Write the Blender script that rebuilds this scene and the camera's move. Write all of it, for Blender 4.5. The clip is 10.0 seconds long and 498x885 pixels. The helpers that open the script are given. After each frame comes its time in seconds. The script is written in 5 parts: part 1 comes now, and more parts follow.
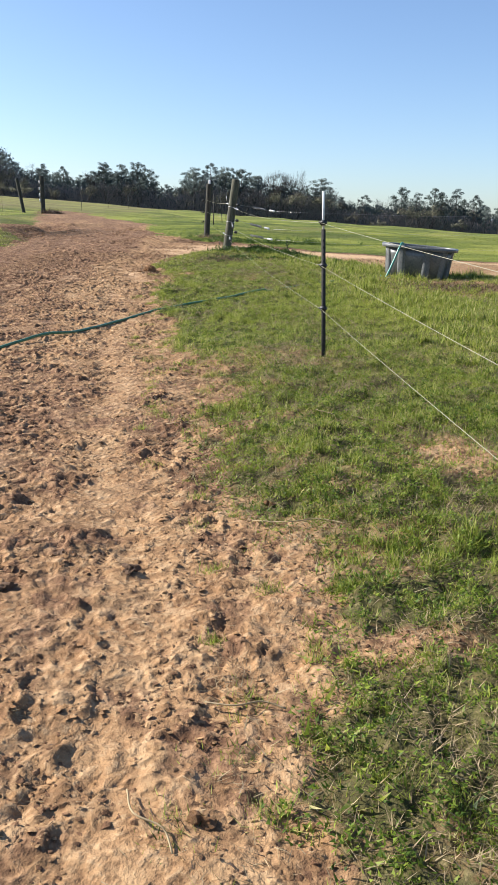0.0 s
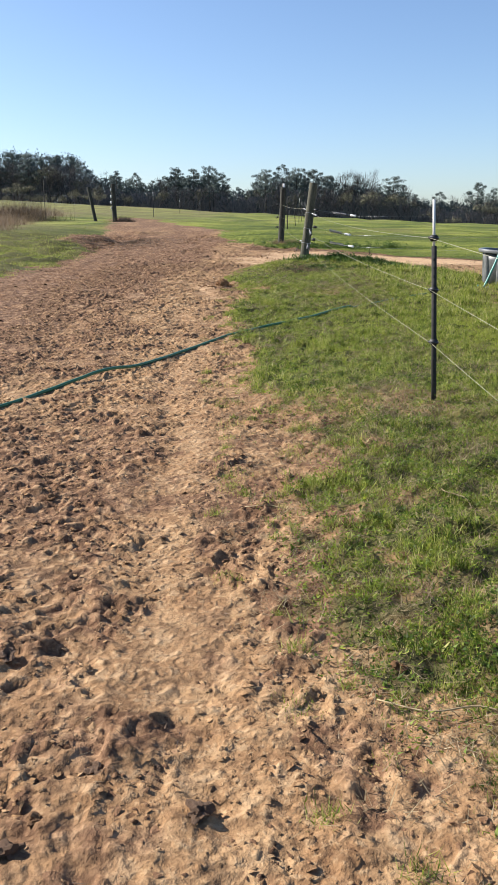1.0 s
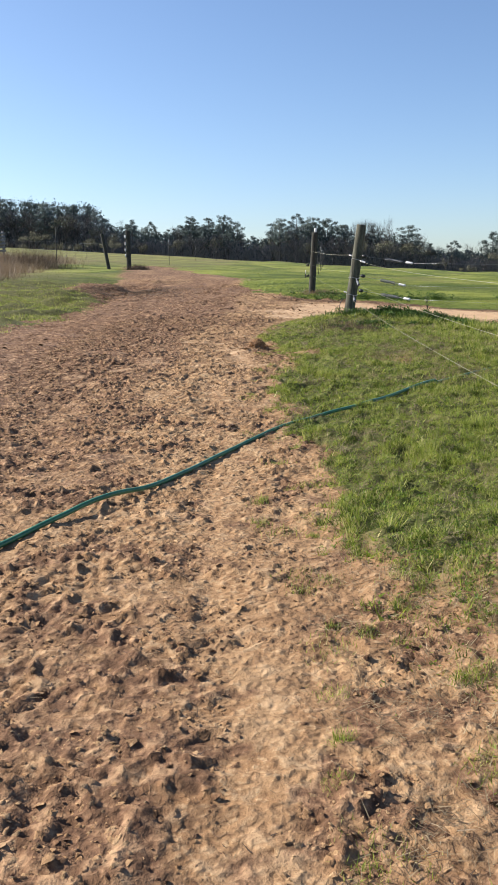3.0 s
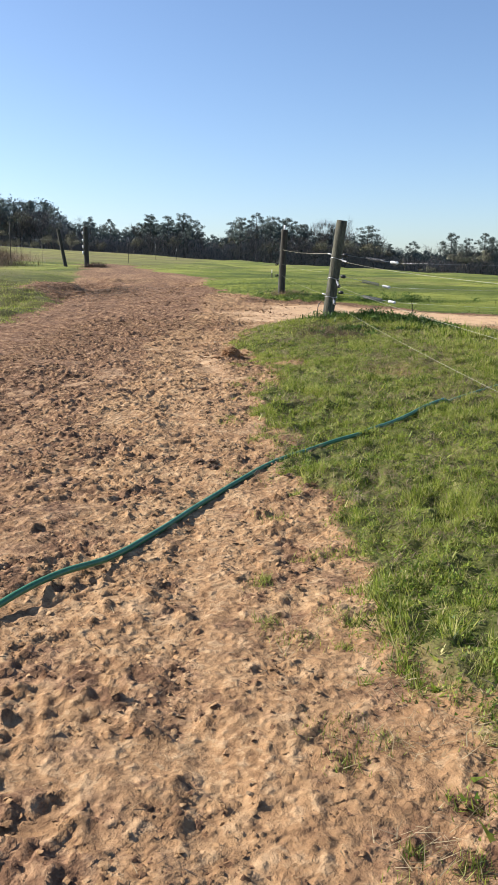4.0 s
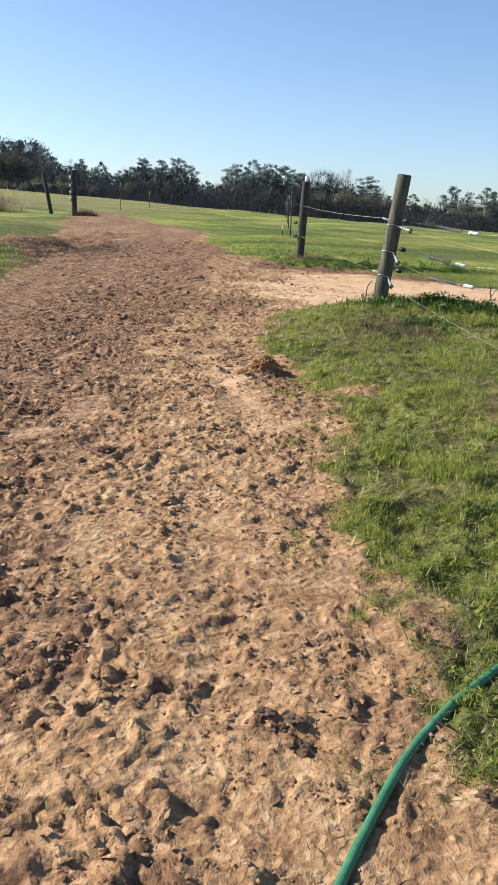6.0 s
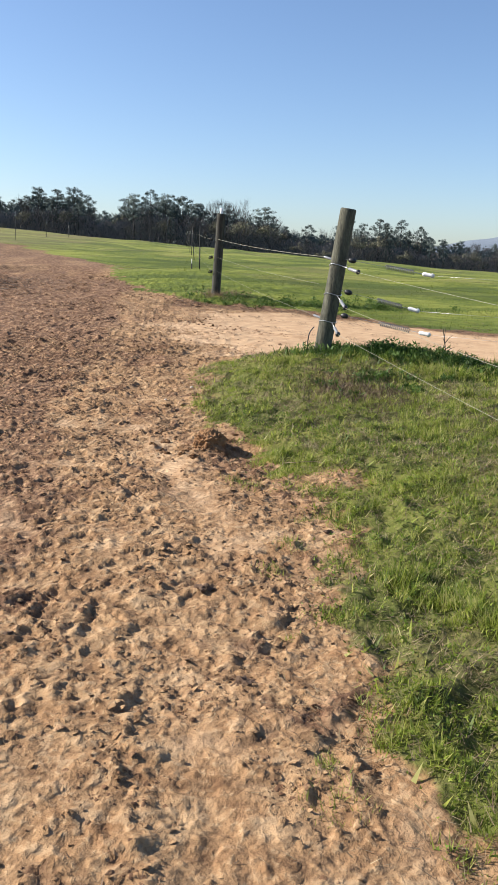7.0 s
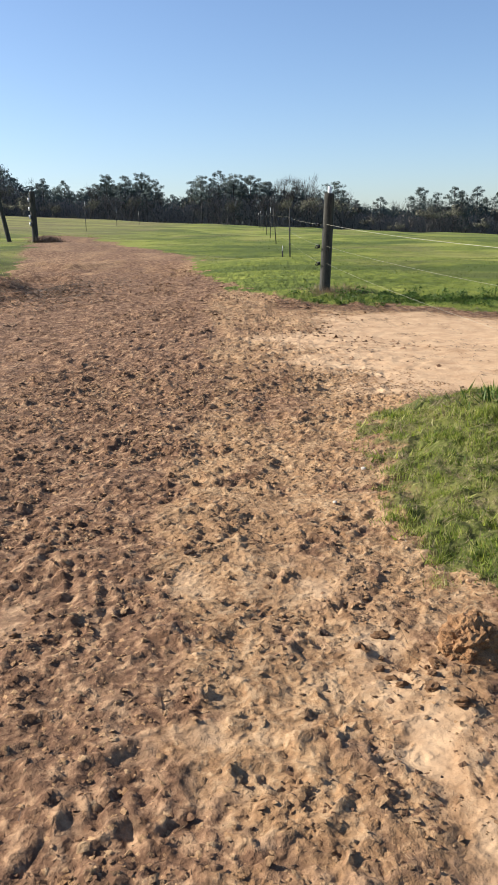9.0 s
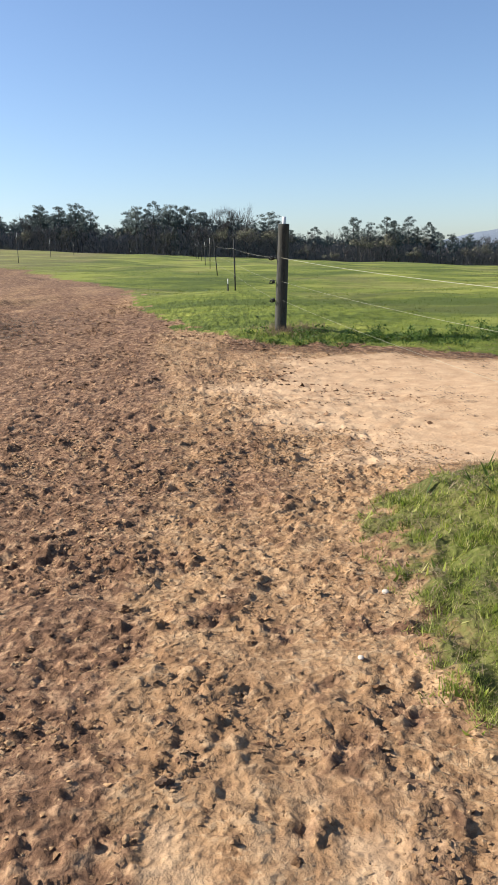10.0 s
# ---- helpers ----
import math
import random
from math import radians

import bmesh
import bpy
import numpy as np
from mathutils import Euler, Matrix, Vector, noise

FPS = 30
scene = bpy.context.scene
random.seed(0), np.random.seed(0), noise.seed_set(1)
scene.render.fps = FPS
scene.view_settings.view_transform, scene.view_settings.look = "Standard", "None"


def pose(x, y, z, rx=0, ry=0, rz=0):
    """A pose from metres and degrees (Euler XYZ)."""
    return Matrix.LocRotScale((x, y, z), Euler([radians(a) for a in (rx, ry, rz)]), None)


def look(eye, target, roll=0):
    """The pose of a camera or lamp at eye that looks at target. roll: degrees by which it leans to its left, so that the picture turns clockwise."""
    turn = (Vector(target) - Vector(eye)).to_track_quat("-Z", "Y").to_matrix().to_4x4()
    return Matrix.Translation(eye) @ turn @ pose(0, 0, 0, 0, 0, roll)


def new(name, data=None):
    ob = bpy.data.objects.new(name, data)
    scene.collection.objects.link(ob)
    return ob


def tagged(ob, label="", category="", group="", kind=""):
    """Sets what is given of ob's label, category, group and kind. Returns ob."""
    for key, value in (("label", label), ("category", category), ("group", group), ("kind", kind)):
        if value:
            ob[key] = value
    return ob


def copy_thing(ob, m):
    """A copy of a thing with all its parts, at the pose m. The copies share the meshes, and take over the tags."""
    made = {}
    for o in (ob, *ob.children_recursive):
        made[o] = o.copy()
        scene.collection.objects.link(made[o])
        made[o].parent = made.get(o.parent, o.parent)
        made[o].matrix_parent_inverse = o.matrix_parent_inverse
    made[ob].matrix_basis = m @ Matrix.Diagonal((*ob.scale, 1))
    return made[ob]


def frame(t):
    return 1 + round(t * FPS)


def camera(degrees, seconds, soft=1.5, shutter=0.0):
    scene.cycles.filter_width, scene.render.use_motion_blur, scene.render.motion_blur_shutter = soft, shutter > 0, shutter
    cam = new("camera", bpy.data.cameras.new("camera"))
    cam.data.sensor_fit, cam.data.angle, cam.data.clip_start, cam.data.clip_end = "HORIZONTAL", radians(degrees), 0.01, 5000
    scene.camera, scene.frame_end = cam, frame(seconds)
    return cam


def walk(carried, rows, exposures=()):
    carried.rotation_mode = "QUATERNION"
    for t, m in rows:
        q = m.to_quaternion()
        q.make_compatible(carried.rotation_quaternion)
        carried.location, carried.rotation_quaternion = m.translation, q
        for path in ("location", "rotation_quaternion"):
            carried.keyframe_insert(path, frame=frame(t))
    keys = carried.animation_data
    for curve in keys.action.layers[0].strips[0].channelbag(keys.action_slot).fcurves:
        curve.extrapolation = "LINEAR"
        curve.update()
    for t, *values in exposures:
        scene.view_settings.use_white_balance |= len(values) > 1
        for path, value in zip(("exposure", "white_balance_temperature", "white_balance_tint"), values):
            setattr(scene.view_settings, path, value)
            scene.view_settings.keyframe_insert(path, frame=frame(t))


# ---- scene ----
cam = camera(33.0, 10.0, soft=1.4)
PATH = [
    (0, (-0.071, 0.174, 1.493), (-0.071, 2.111, 0.993), 1.3),
    (0.5, (-0.125, 0.787, 1.525), (-0.19, 2.713, 0.99), 0.7),
    (1, (-0.229, 1.414, 1.612), (-0.401, 3.343, 1.113), -0.3),
    (1.5, (-0.407, 2.116, 1.626), (-0.659, 4.047, 1.172), -0.7),
    (2, (-0.498, 2.762, 1.659), (-0.727, 4.702, 1.228), -0.2),
    (2.5, (-0.678, 3.436, 1.626), (-0.893, 5.385, 1.231), -0.1),
    (2.7, (-0.736, 3.714, 1.626), (-0.947, 5.664, 1.236), -0.1),
    (3.8, (-1.088, 5.036, 1.617), (-1.226, 6.989, 1.21), -0.1),
    (4, (-1.12, 5.326, 1.63), (-1.227, 7.283, 1.235), 0.3),
    (4.5, (-1.249, 6.017, 1.675), (-1.321, 7.981, 1.307), 1.0),
    (5, (-1.365, 6.803, 1.722), (-1.413, 8.768, 1.349), 1.5),
    (5.2, (-1.404, 7.082, 1.761), (-1.484, 9.04, 1.361), 1.7),
    (6.3, (-1.807, 8.767, 1.857), (-1.877, 10.698, 1.338), 2.1),
    (6.5, (-1.856, 9.017, 1.874), (-1.875, 10.952, 1.369), 2.4),
    (7, (-2.038, 9.689, 1.923), (-1.887, 11.635, 1.487), 2.0),
    (7.5, (-2.135, 10.397, 2.003), (-2.127, 12.349, 1.568), 1.5),
    (8, (-2.305, 11.06, 2.025), (-2.433, 13.011, 1.604), -0.6),
    (8.5, (-2.423, 11.804, 2.072), (-2.54, 13.749, 1.624), -0.2),
    (9, (-2.6, 12.474, 2.097), (-2.625, 14.414, 1.611), -1.1),
    (9.5, (-2.706, 13.192, 2.121), (-2.621, 15.143, 1.688), -1.2),
    (10, (-2.783, 13.827, 2.167), (-2.663, 15.778, 1.743), -1.4),
]
walk(cam, [(t, look(eye, target, roll)) for t, eye, target, roll in PATH], exposures=[(0, 1.05), (0.8, 0.98), (2, 0.88), (4, 0.97), (5, 1.0), (6.5, 0.95), (7.5, 0.86), (8.5, 0.82), (9.5, 0.92), (10, 0.9)])

# ---------------------------------------------------------------- light
SUN_AZ, SUN_EL = radians(-76), radians(31)
world = bpy.data.worlds.new("world")
scene.world = world
world.use_nodes = True
wn = world.node_tree
sky = wn.nodes.new("ShaderNodeTexSky")
sky.sky_type, sky.sun_disc = "NISHITA", False
sky.sun_elevation, sky.sun_rotation = SUN_EL, SUN_AZ
sky.air_density, sky.dust_density, sky.ozone_density, sky.altitude = 1.0, 1.5, 3.0, 1000
tint = wn.nodes.new("ShaderNodeMix")
tint.data_type, tint.blend_type = "RGBA", "MULTIPLY"
tint.inputs[0].default_value, tint.inputs[7].default_value = 1.0, (0.975, 1.0, 1.07, 1)
wn.links.new(sky.outputs[0], tint.inputs[6])
wn.links.new(tint.outputs[2], wn.nodes["Background"].inputs[0])
wn.nodes["Background"].inputs[1].default_value = 0.085
sun = new("sun", bpy.data.lights.new("sun", "SUN"))
sun.data.energy, sun.data.angle, sun.data.color = 5.0, radians(0.53), (1.0, 0.935, 0.86)
sun.matrix_world = look((0, 0, 60), (60 * math.sin(-SUN_AZ), -60 * math.cos(SUN_AZ), 60 - 60 * math.tan(SUN_EL)))


# ---------------------------------------------------------------- materials
def material(name, rough=0.8, metal=0.0):
    m = bpy.data.materials.new(name)
    m.use_nodes = True
    b = m.node_tree.nodes["Principled BSDF"]
    b.inputs["Roughness"].default_value, b.inputs["Metallic"].default_value = rough, metal
    return m, m.node_tree, b


def node(tree, kind, **sets):
    n = tree.nodes.new(kind)
    for key, value in sets.items():
        n.inputs[int(key[1:]) if key[0] == "i" and key[1:].isdigit() else key].default_value = value
    return n


def noise_tex(tree, scale, detail=4.0, rough=0.55, vec=None):
    n = node(tree, "ShaderNodeTexNoise", Scale=scale, Detail=detail, Roughness=rough)
    if vec is not None:
        tree.links.new(vec, n.inputs["Vector"])
    return n.outputs["Fac"]


def ramp(tree, fac, *stops):
    n = tree.nodes.new("ShaderNodeValToRGB")
    e = n.color_ramp.elements
    while len(e) < len(stops):
        e.new(0.5)
    for k, (pos, col) in enumerate(stops):
        e[k].position, e[k].color = pos, (*col, 1)
    tree.links.new(fac, n.inputs[0])
    return n.outputs[0]


def level(tree, fac, low, high):
    n = node(tree, "ShaderNodeMapRange", i1=low, i2=high)
    n.interpolation_type = "SMOOTHSTEP"
    tree.links.new(fac, n.inputs[0])
    return n.outputs[0]


def mix(tree, fac, a, b):
    n = tree.nodes.new("ShaderNodeMix")
    n.data_type = "RGBA"
    for sock, v in ((n.inputs[0], fac), (n.inputs[6], a), (n.inputs[7], b)):
        if isinstance(v, (tuple, float)):
            sock.default_value = (*v, 1) if isinstance(v, tuple) else v
        else:
            tree.links.new(v, sock)
    return n.outputs[2]


def arith(tree, op, a, b):
    n = tree.nodes.new("ShaderNodeMath")
    n.operation = op
    for sock, v in zip(n.inputs, (a, b)):
        if isinstance(v, (float, int)):
            sock.default_value = v
        else:
            tree.links.new(v, sock)
    return n.outputs[0]


def bump(tree, bsdf, height, strength, distance):
    n = node(tree, "ShaderNodeBump", Strength=strength, Distance=distance)
    tree.links.new(height, n.inputs["Height"])
    tree.links.new(n.outputs[0], bsdf.inputs["Normal"])


def attribute(tree, name):
    n = tree.nodes.new("ShaderNodeAttribute")
    n.attribute_name = name
    return n.outputs["Fac"]


def ground_material():
    m, t, b = material("clay_and_turf", 0.95)
    b.inputs["Specular IOR Level"].default_value = 0.2
    pos = t.nodes.new("ShaderNodeNewGeometry").outputs["Position"]
    grass, wet, sand, dry, lush = (attribute(t, k) for k in ("turf", "damp", "sandy", "dry", "lush"))
    big, mid, fine, grit, pock = (noise_tex(t, s, d, r, pos) for s, d, r in ((0.9, 4, 0.6), (6, 5, 0.6), (38, 5, 0.65), (190, 3, 0.6), (13, 4, 0.6)))
    clay = ramp(t, mid, (0.30, (0.239, 0.129, 0.060)), (0.5, (0.337, 0.203, 0.101)), (0.70, (0.412, 0.271, 0.143)))
    # fine also drives the bump: its highs are paler, its lows darker
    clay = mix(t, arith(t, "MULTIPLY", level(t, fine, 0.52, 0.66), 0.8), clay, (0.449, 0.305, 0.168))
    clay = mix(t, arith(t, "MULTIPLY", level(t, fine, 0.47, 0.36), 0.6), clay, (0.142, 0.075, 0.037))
    clay = mix(t, arith(t, "MULTIPLY", level(t, big, 0.50, 0.68), 0.7), clay, (0.260, 0.150, 0.074))
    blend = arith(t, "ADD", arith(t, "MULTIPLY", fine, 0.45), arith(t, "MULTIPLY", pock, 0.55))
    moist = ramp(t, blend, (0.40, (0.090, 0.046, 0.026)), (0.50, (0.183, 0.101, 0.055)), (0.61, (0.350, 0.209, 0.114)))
    dampness = level(t, arith(t, "ADD", wet, arith(t, "MULTIPLY", arith(t, "SUBTRACT", mid, 0.5), 1.9)), 0.25, 0.85)
    soil = mix(t, dampness, clay, moist)
    # dark pits and pale crests painted in, standing for the shading of small relief
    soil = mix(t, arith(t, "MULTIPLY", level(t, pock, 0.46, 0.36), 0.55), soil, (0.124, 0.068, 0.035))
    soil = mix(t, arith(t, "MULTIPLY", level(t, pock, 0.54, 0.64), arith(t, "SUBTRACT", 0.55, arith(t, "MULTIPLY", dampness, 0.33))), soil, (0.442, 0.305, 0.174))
    pale = ramp(t, mid, (0.3, (0.403, 0.254, 0.139)), (0.7, (0.549, 0.376, 0.218)))
    soil = mix(t, level(t, arith(t, "ADD", sand, arith(t, "MULTIPLY", arith(t, "SUBTRACT", mid, 0.5), 0.8)), 0.3, 0.8), soil, pale)
    soil = mix(t, arith(t, "MULTIPLY", level(t, grit, 0.58, 0.72), 0.40), soil, (0.124, 0.075, 0.046))
    green = ramp(t, mid, (0.3, (0.064, 0.086, 0.013)), (0.5, (0.118, 0.150, 0.021)), (0.7, (0.181, 0.210, 0.035)))
    green = mix(t, arith(t, "MULTIPLY", level(t, fine, 0.5, 0.7), 0.55), green, (0.145, 0.150, 0.039))
    green = mix(t, arith(t, "MULTIPLY", level(t, big, 0.45, 0.65), 0.5), green, (0.163, 0.194, 0.030))
    # bright and dark sweeps: lit and shaded swells of the pasture, painted as colour
    flow = t.nodes.new("ShaderNodeMapping")
    flow.inputs["Scale"].default_value = (0.16, 0.34, 1)
    t.links.new(pos, flow.inputs[0])
    sweep = noise_tex(t, 1.0, 5, 0.65, flow.outputs[0])
    green = mix(t, arith(t, "MULTIPLY", level(t, sweep, 0.51, 0.60), 0.85), green, (0.242, 0.257, 0.049))
    green = mix(t, arith(t, "MULTIPLY", level(t, sweep, 0.49, 0.40), 0.9), green, (0.064, 0.090, 0.014))
    # thatch toned towards black, painting the shade in gaps between blades
    shaded_thatch = ramp(t, fine, (0.34, (0.026, 0.023, 0.010)), (0.52, (0.066, 0.055, 0.026)), (0.68, (0.19, 0.145, 0.078)))
    green = mix(t, lush, shaded_thatch, green)
    hay = ramp(t, fine, (0.3, (0.173, 0.119, 0.058)), (0.7, (0.331, 0.245, 0.136)))
    green = mix(t, dry, green, hay)
    cover = level(t, arith(t, "ADD", grass, arith(t, "MULTIPLY", arith(t, "SUBTRACT", fine, 0.5), 0.8)), 0.5, 0.95)
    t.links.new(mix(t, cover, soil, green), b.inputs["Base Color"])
    flake = node(t, "ShaderNodeTexNoise", Scale=26.0, Detail=5.0, Roughness=0.62)
    flake.noise_type, flake.normalize = "RIDGED_MULTIFRACTAL", True
    t.links.new(pos, flake.inputs["Vector"])
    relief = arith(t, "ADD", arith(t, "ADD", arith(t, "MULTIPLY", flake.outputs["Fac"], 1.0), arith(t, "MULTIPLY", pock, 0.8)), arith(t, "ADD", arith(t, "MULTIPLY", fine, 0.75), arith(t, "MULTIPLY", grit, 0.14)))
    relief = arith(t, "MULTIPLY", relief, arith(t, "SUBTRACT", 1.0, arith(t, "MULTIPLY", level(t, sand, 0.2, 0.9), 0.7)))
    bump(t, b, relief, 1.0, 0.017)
    return m


def blade_material(name, *cols, glow=0.3, sweep=False, matt=False):
    m, t, b = material(name, 0.9 if matt else 0.55)
    rnd = t.nodes.new("ShaderNodeNewGeometry").outputs["Random Per Island"]
    col = ramp(t, rnd, *[((k + 0.5) / len(cols), c) for k, c in enumerate(cols)])
    pos = t.nodes.new("ShaderNodeNewGeometry").outputs["Position"]
    patch = noise_tex(t, 1.1, 3, 0.6, pos)
    col = mix(t, arith(t, "MULTIPLY", level(t, patch, 0.42, 0.66), 0.45), col, cols[-1])
    if sweep:
        patch = noise_tex(t, 2.5, 3, 0.6, pos)
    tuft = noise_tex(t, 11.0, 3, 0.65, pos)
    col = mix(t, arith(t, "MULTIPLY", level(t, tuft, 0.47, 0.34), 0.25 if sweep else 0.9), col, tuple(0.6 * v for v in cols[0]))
    col = mix(t, arith(t, "MULTIPLY", level(t, tuft, 0.54, 0.68), 0.5), col, tuple(min(1.0, 1.2 * v) for v in cols[-2]))
    if sweep:
        # the same painted light and shade of the swells, on the blades
        flow = t.nodes.new("ShaderNodeMapping")
        flow.inputs["Scale"].default_value = (0.16, 0.34, 1)
        t.links.new(pos, flow.inputs[0])
        wave = noise_tex(t, 1.0, 5, 0.65, flow.outputs[0])
        col = mix(t, arith(t, "MULTIPLY", level(t, wave, 0.50, 0.62), 0.7), col, (0.218, 0.230, 0.042))
        col = mix(t, arith(t, "MULTIPLY", level(t, wave, 0.48, 0.38), 0.85), col, (0.064, 0.091, 0.014))
    t.links.new(col, b.inputs["Base Color"])
    b.inputs["Specular IOR Level"].default_value = 0.02 if matt else 0.25
    tr = t.nodes.new("ShaderNodeBsdfTranslucent")
    t.links.new(col, tr.inputs[0])
    mx = node(t, "ShaderNodeMixShader", i0=glow)
    t.links.new(b.outputs[0], mx.inputs[1])
    t.links.new(tr.outputs[0], mx.inputs[2])
    t.links.new(mx.outputs[0], t.nodes["Material Output"].inputs[0])
    return m


def mottled(name, a, b2, scale, rough=0.7, metal=0.0, relief=0.0, stretch=(1, 1, 1), fine=8.0):
    m, t, b = material(name, rough, metal)
    co = t.nodes.new("ShaderNodeTexCoord").outputs["Object"]
    mp = t.nodes.new("ShaderNodeMapping")
    mp.inputs["Scale"].default_value = stretch
    t.links.new(co, mp.inputs[0])
    v = mp.outputs[0]
    n1, n2 = noise_tex(t, scale, 5, 0.6, v), noise_tex(t, scale * fine, 4, 0.6, v)
    f = arith(t, "ADD", arith(t, "MULTIPLY", n1, 0.6), arith(t, "MULTIPLY", n2, 0.4))
    t.links.new(ramp(t, f, (0.36, a), (0.64, b2)), b.inputs["Base Color"])
    if relief:
        bump(t, b, f, 0.8, relief)
    return m


def plain(name, col, rough=0.5, metal=0.0):
    return mottled(name, tuple(c * 0.88 for c in col), tuple(min(1, c * 1.1) for c in col), 25, rough, metal)


M_GROUND = ground_material()
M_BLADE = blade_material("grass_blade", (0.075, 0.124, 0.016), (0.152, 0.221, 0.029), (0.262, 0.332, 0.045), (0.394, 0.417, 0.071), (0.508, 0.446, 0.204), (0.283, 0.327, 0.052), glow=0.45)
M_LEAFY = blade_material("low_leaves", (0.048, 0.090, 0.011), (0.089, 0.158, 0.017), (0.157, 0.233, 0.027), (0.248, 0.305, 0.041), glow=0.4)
M_FIELD = blade_material("pasture_blade", (0.069, 0.098, 0.012), (0.115, 0.153, 0.018), (0.167, 0.199, 0.026), (0.219, 0.236, 0.042), glow=0.4, sweep=True)
M_FRESH = blade_material("fresh_blade", (0.150, 0.200, 0.028), (0.230, 0.290, 0.040), (0.320, 0.370, 0.055), (0.400, 0.420, 0.080), glow=0.45)
M_WEED = blade_material("broad_leaf", (0.036, 0.077, 0.013), (0.065, 0.120, 0.020), (0.108, 0.172, 0.032))
M_STRAW = blade_material("dead_stem", (0.216, 0.157, 0.081), (0.317, 0.241, 0.133), (0.403, 0.321, 0.189), (0.158, 0.110, 0.063), glow=0.15)
M_TRASH = blade_material("dark_trash", (0.055, 0.034, 0.022), (0.085, 0.052, 0.033), (0.13, 0.085, 0.052), glow=0.0)
M_SEDGE = blade_material("dry_sedge", (0.238, 0.164, 0.098), (0.331, 0.237, 0.147), (0.173, 0.120, 0.073), (0.288, 0.208, 0.126), glow=0.2)
M_POST = mottled("weathered_post", (0.020, 0.020, 0.013), (0.135, 0.132, 0.090), 5, 0.9, relief=0.012, stretch=(3, 3, 0.45))
M_DARKPOST = mottled("dark_weathered_post", (0.014, 0.014, 0.010), (0.066, 0.064, 0.048), 8, 0.9, relief=0.012, stretch=(3, 3, 0.4))
M_STEEL = mottled("painted_steel", (0.014, 0.014, 0.014), (0.036, 0.034, 0.031), 30, 0.85, relief=0.001)
M_WHITE = plain("white_paint", (0.72, 0.71, 0.68), 0.45)
M_BLACK = plain("black_plastic", (0.018, 0.018, 0.019), 0.45)
M_CLEAR = plain("grey_porcelain", (0.23, 0.235, 0.24), 0.25)
M_GALV = mottled("galvanised", (0.42, 0.43, 0.44), (0.66, 0.67, 0.68), 60, 0.35, 0.9)
M_WIRE = plain("poly_wire", (0.36, 0.35, 0.25), 0.6)
M_HOSE = mottled("green_hose", (0.024, 0.115, 0.050), (0.055, 0.190, 0.095), 14, 0.28)
M_TEAL = plain("teal_hose", (0.06, 0.25, 0.20), 0.35)
M_TANK = mottled("grey_tank_plastic", (0.075, 0.082, 0.085), (0.165, 0.170, 0.168), 4, 0.38, relief=0.001)
M_WATER, _t, _b = material("water", 0.03)
_b.inputs["Base Color"].default_value = (0.02, 0.025, 0.02, 1)
M_CLOD = mottled("clay_clod", (0.150, 0.070, 0.026), (0.360, 0.195, 0.082), 22, 0.95, relief=0.02)
M_DCLOD = mottled("damp_clod", (0.115, 0.063, 0.035), (0.245, 0.148, 0.085), 22, 0.95, relief=0.02)
M_BARK = mottled("pine_bark", (0.036, 0.033, 0.031), (0.070, 0.064, 0.060), 2.0, 0.9, relief=0.03)
# needle colour lifted and blued to carry the haze of distance
M_HAZED_NEEDLE = blade_material("hazed_pine_needles", (0.088, 0.112, 0.115), (0.106, 0.134, 0.128), (0.125, 0.154, 0.134), glow=0.04, matt=True)
M_BARE = blade_material("bare_twigs", (0.075, 0.070, 0.068), (0.095, 0.088, 0.084), (0.085, 0.079, 0.075), glow=0.05, matt=True)
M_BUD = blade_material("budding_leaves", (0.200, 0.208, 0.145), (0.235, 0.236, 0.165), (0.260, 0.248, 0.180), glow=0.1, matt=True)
# paler than real twigs: distance haze is mixed into this colour
M_HAZED_UNDER = blade_material("undergrowth", (0.198, 0.178, 0.169), (0.222, 0.197, 0.184), (0.246, 0.216, 0.198), glow=0.0, matt=True)
M_BOARD = mottled("grey_boards", (0.12, 0.115, 0.115), (0.25, 0.235, 0.225), 4, 0.9, relief=0.004, stretch=(0.3, 3, 3))
# the hill's blue is aerial haze put into its base colour
M_HILL = mottled("far_wooded_hill", (0.13, 0.165, 0.20), (0.17, 0.205, 0.245), 0.02, 1.0)

rng = np.random.default_rng(7)


# ---------------------------------------------------------------- terrain
def perlin(x, y, seed):
    xi, yi = np.floor(x).astype(np.int64), np.floor(y).astype(np.int64)
    fx, fy = x - xi, y - yi
    u, v = fx * fx * fx * (fx * (fx * 6 - 15) + 10), fy * fy * fy * (fy * (fy * 6 - 15) + 10)

    def corner(dx, dy):
        h = ((xi + dx) * 374761393 + (yi + dy) * 668265263 + seed * 974634777) & 0xFFFFFFFF
        h = ((h ^ (h >> 13)) * 1274126177) & 0xFFFFFFFF
        a = ((h ^ (h >> 16)) & 0xFFFF) * (2 * math.pi / 65536)
        return np.cos(a) * (fx - dx) + np.sin(a) * (fy - dy)

    a, b = corner(0, 0), corner(1, 0)
    c, d = corner(0, 1), corner(1, 1)
    return (a + u * (b - a)) * (1 - v) + (c + u * (d - c)) * v


def fbm(x, y, wave, seed, octaves=4, gain=0.5):
    out, amp = 0, 1.0
    for k in range(octaves):
        out = out + amp * perlin(x / wave + 17.3 * k, y / wave - 9.1 * k, seed + k)
        wave, amp = wave / 2, amp * gain
    return out


def smooth(a, b, v):
    s = np.clip((v - a) / (b - a), 0, 1)
    return s * s * (3 - 2 * s)


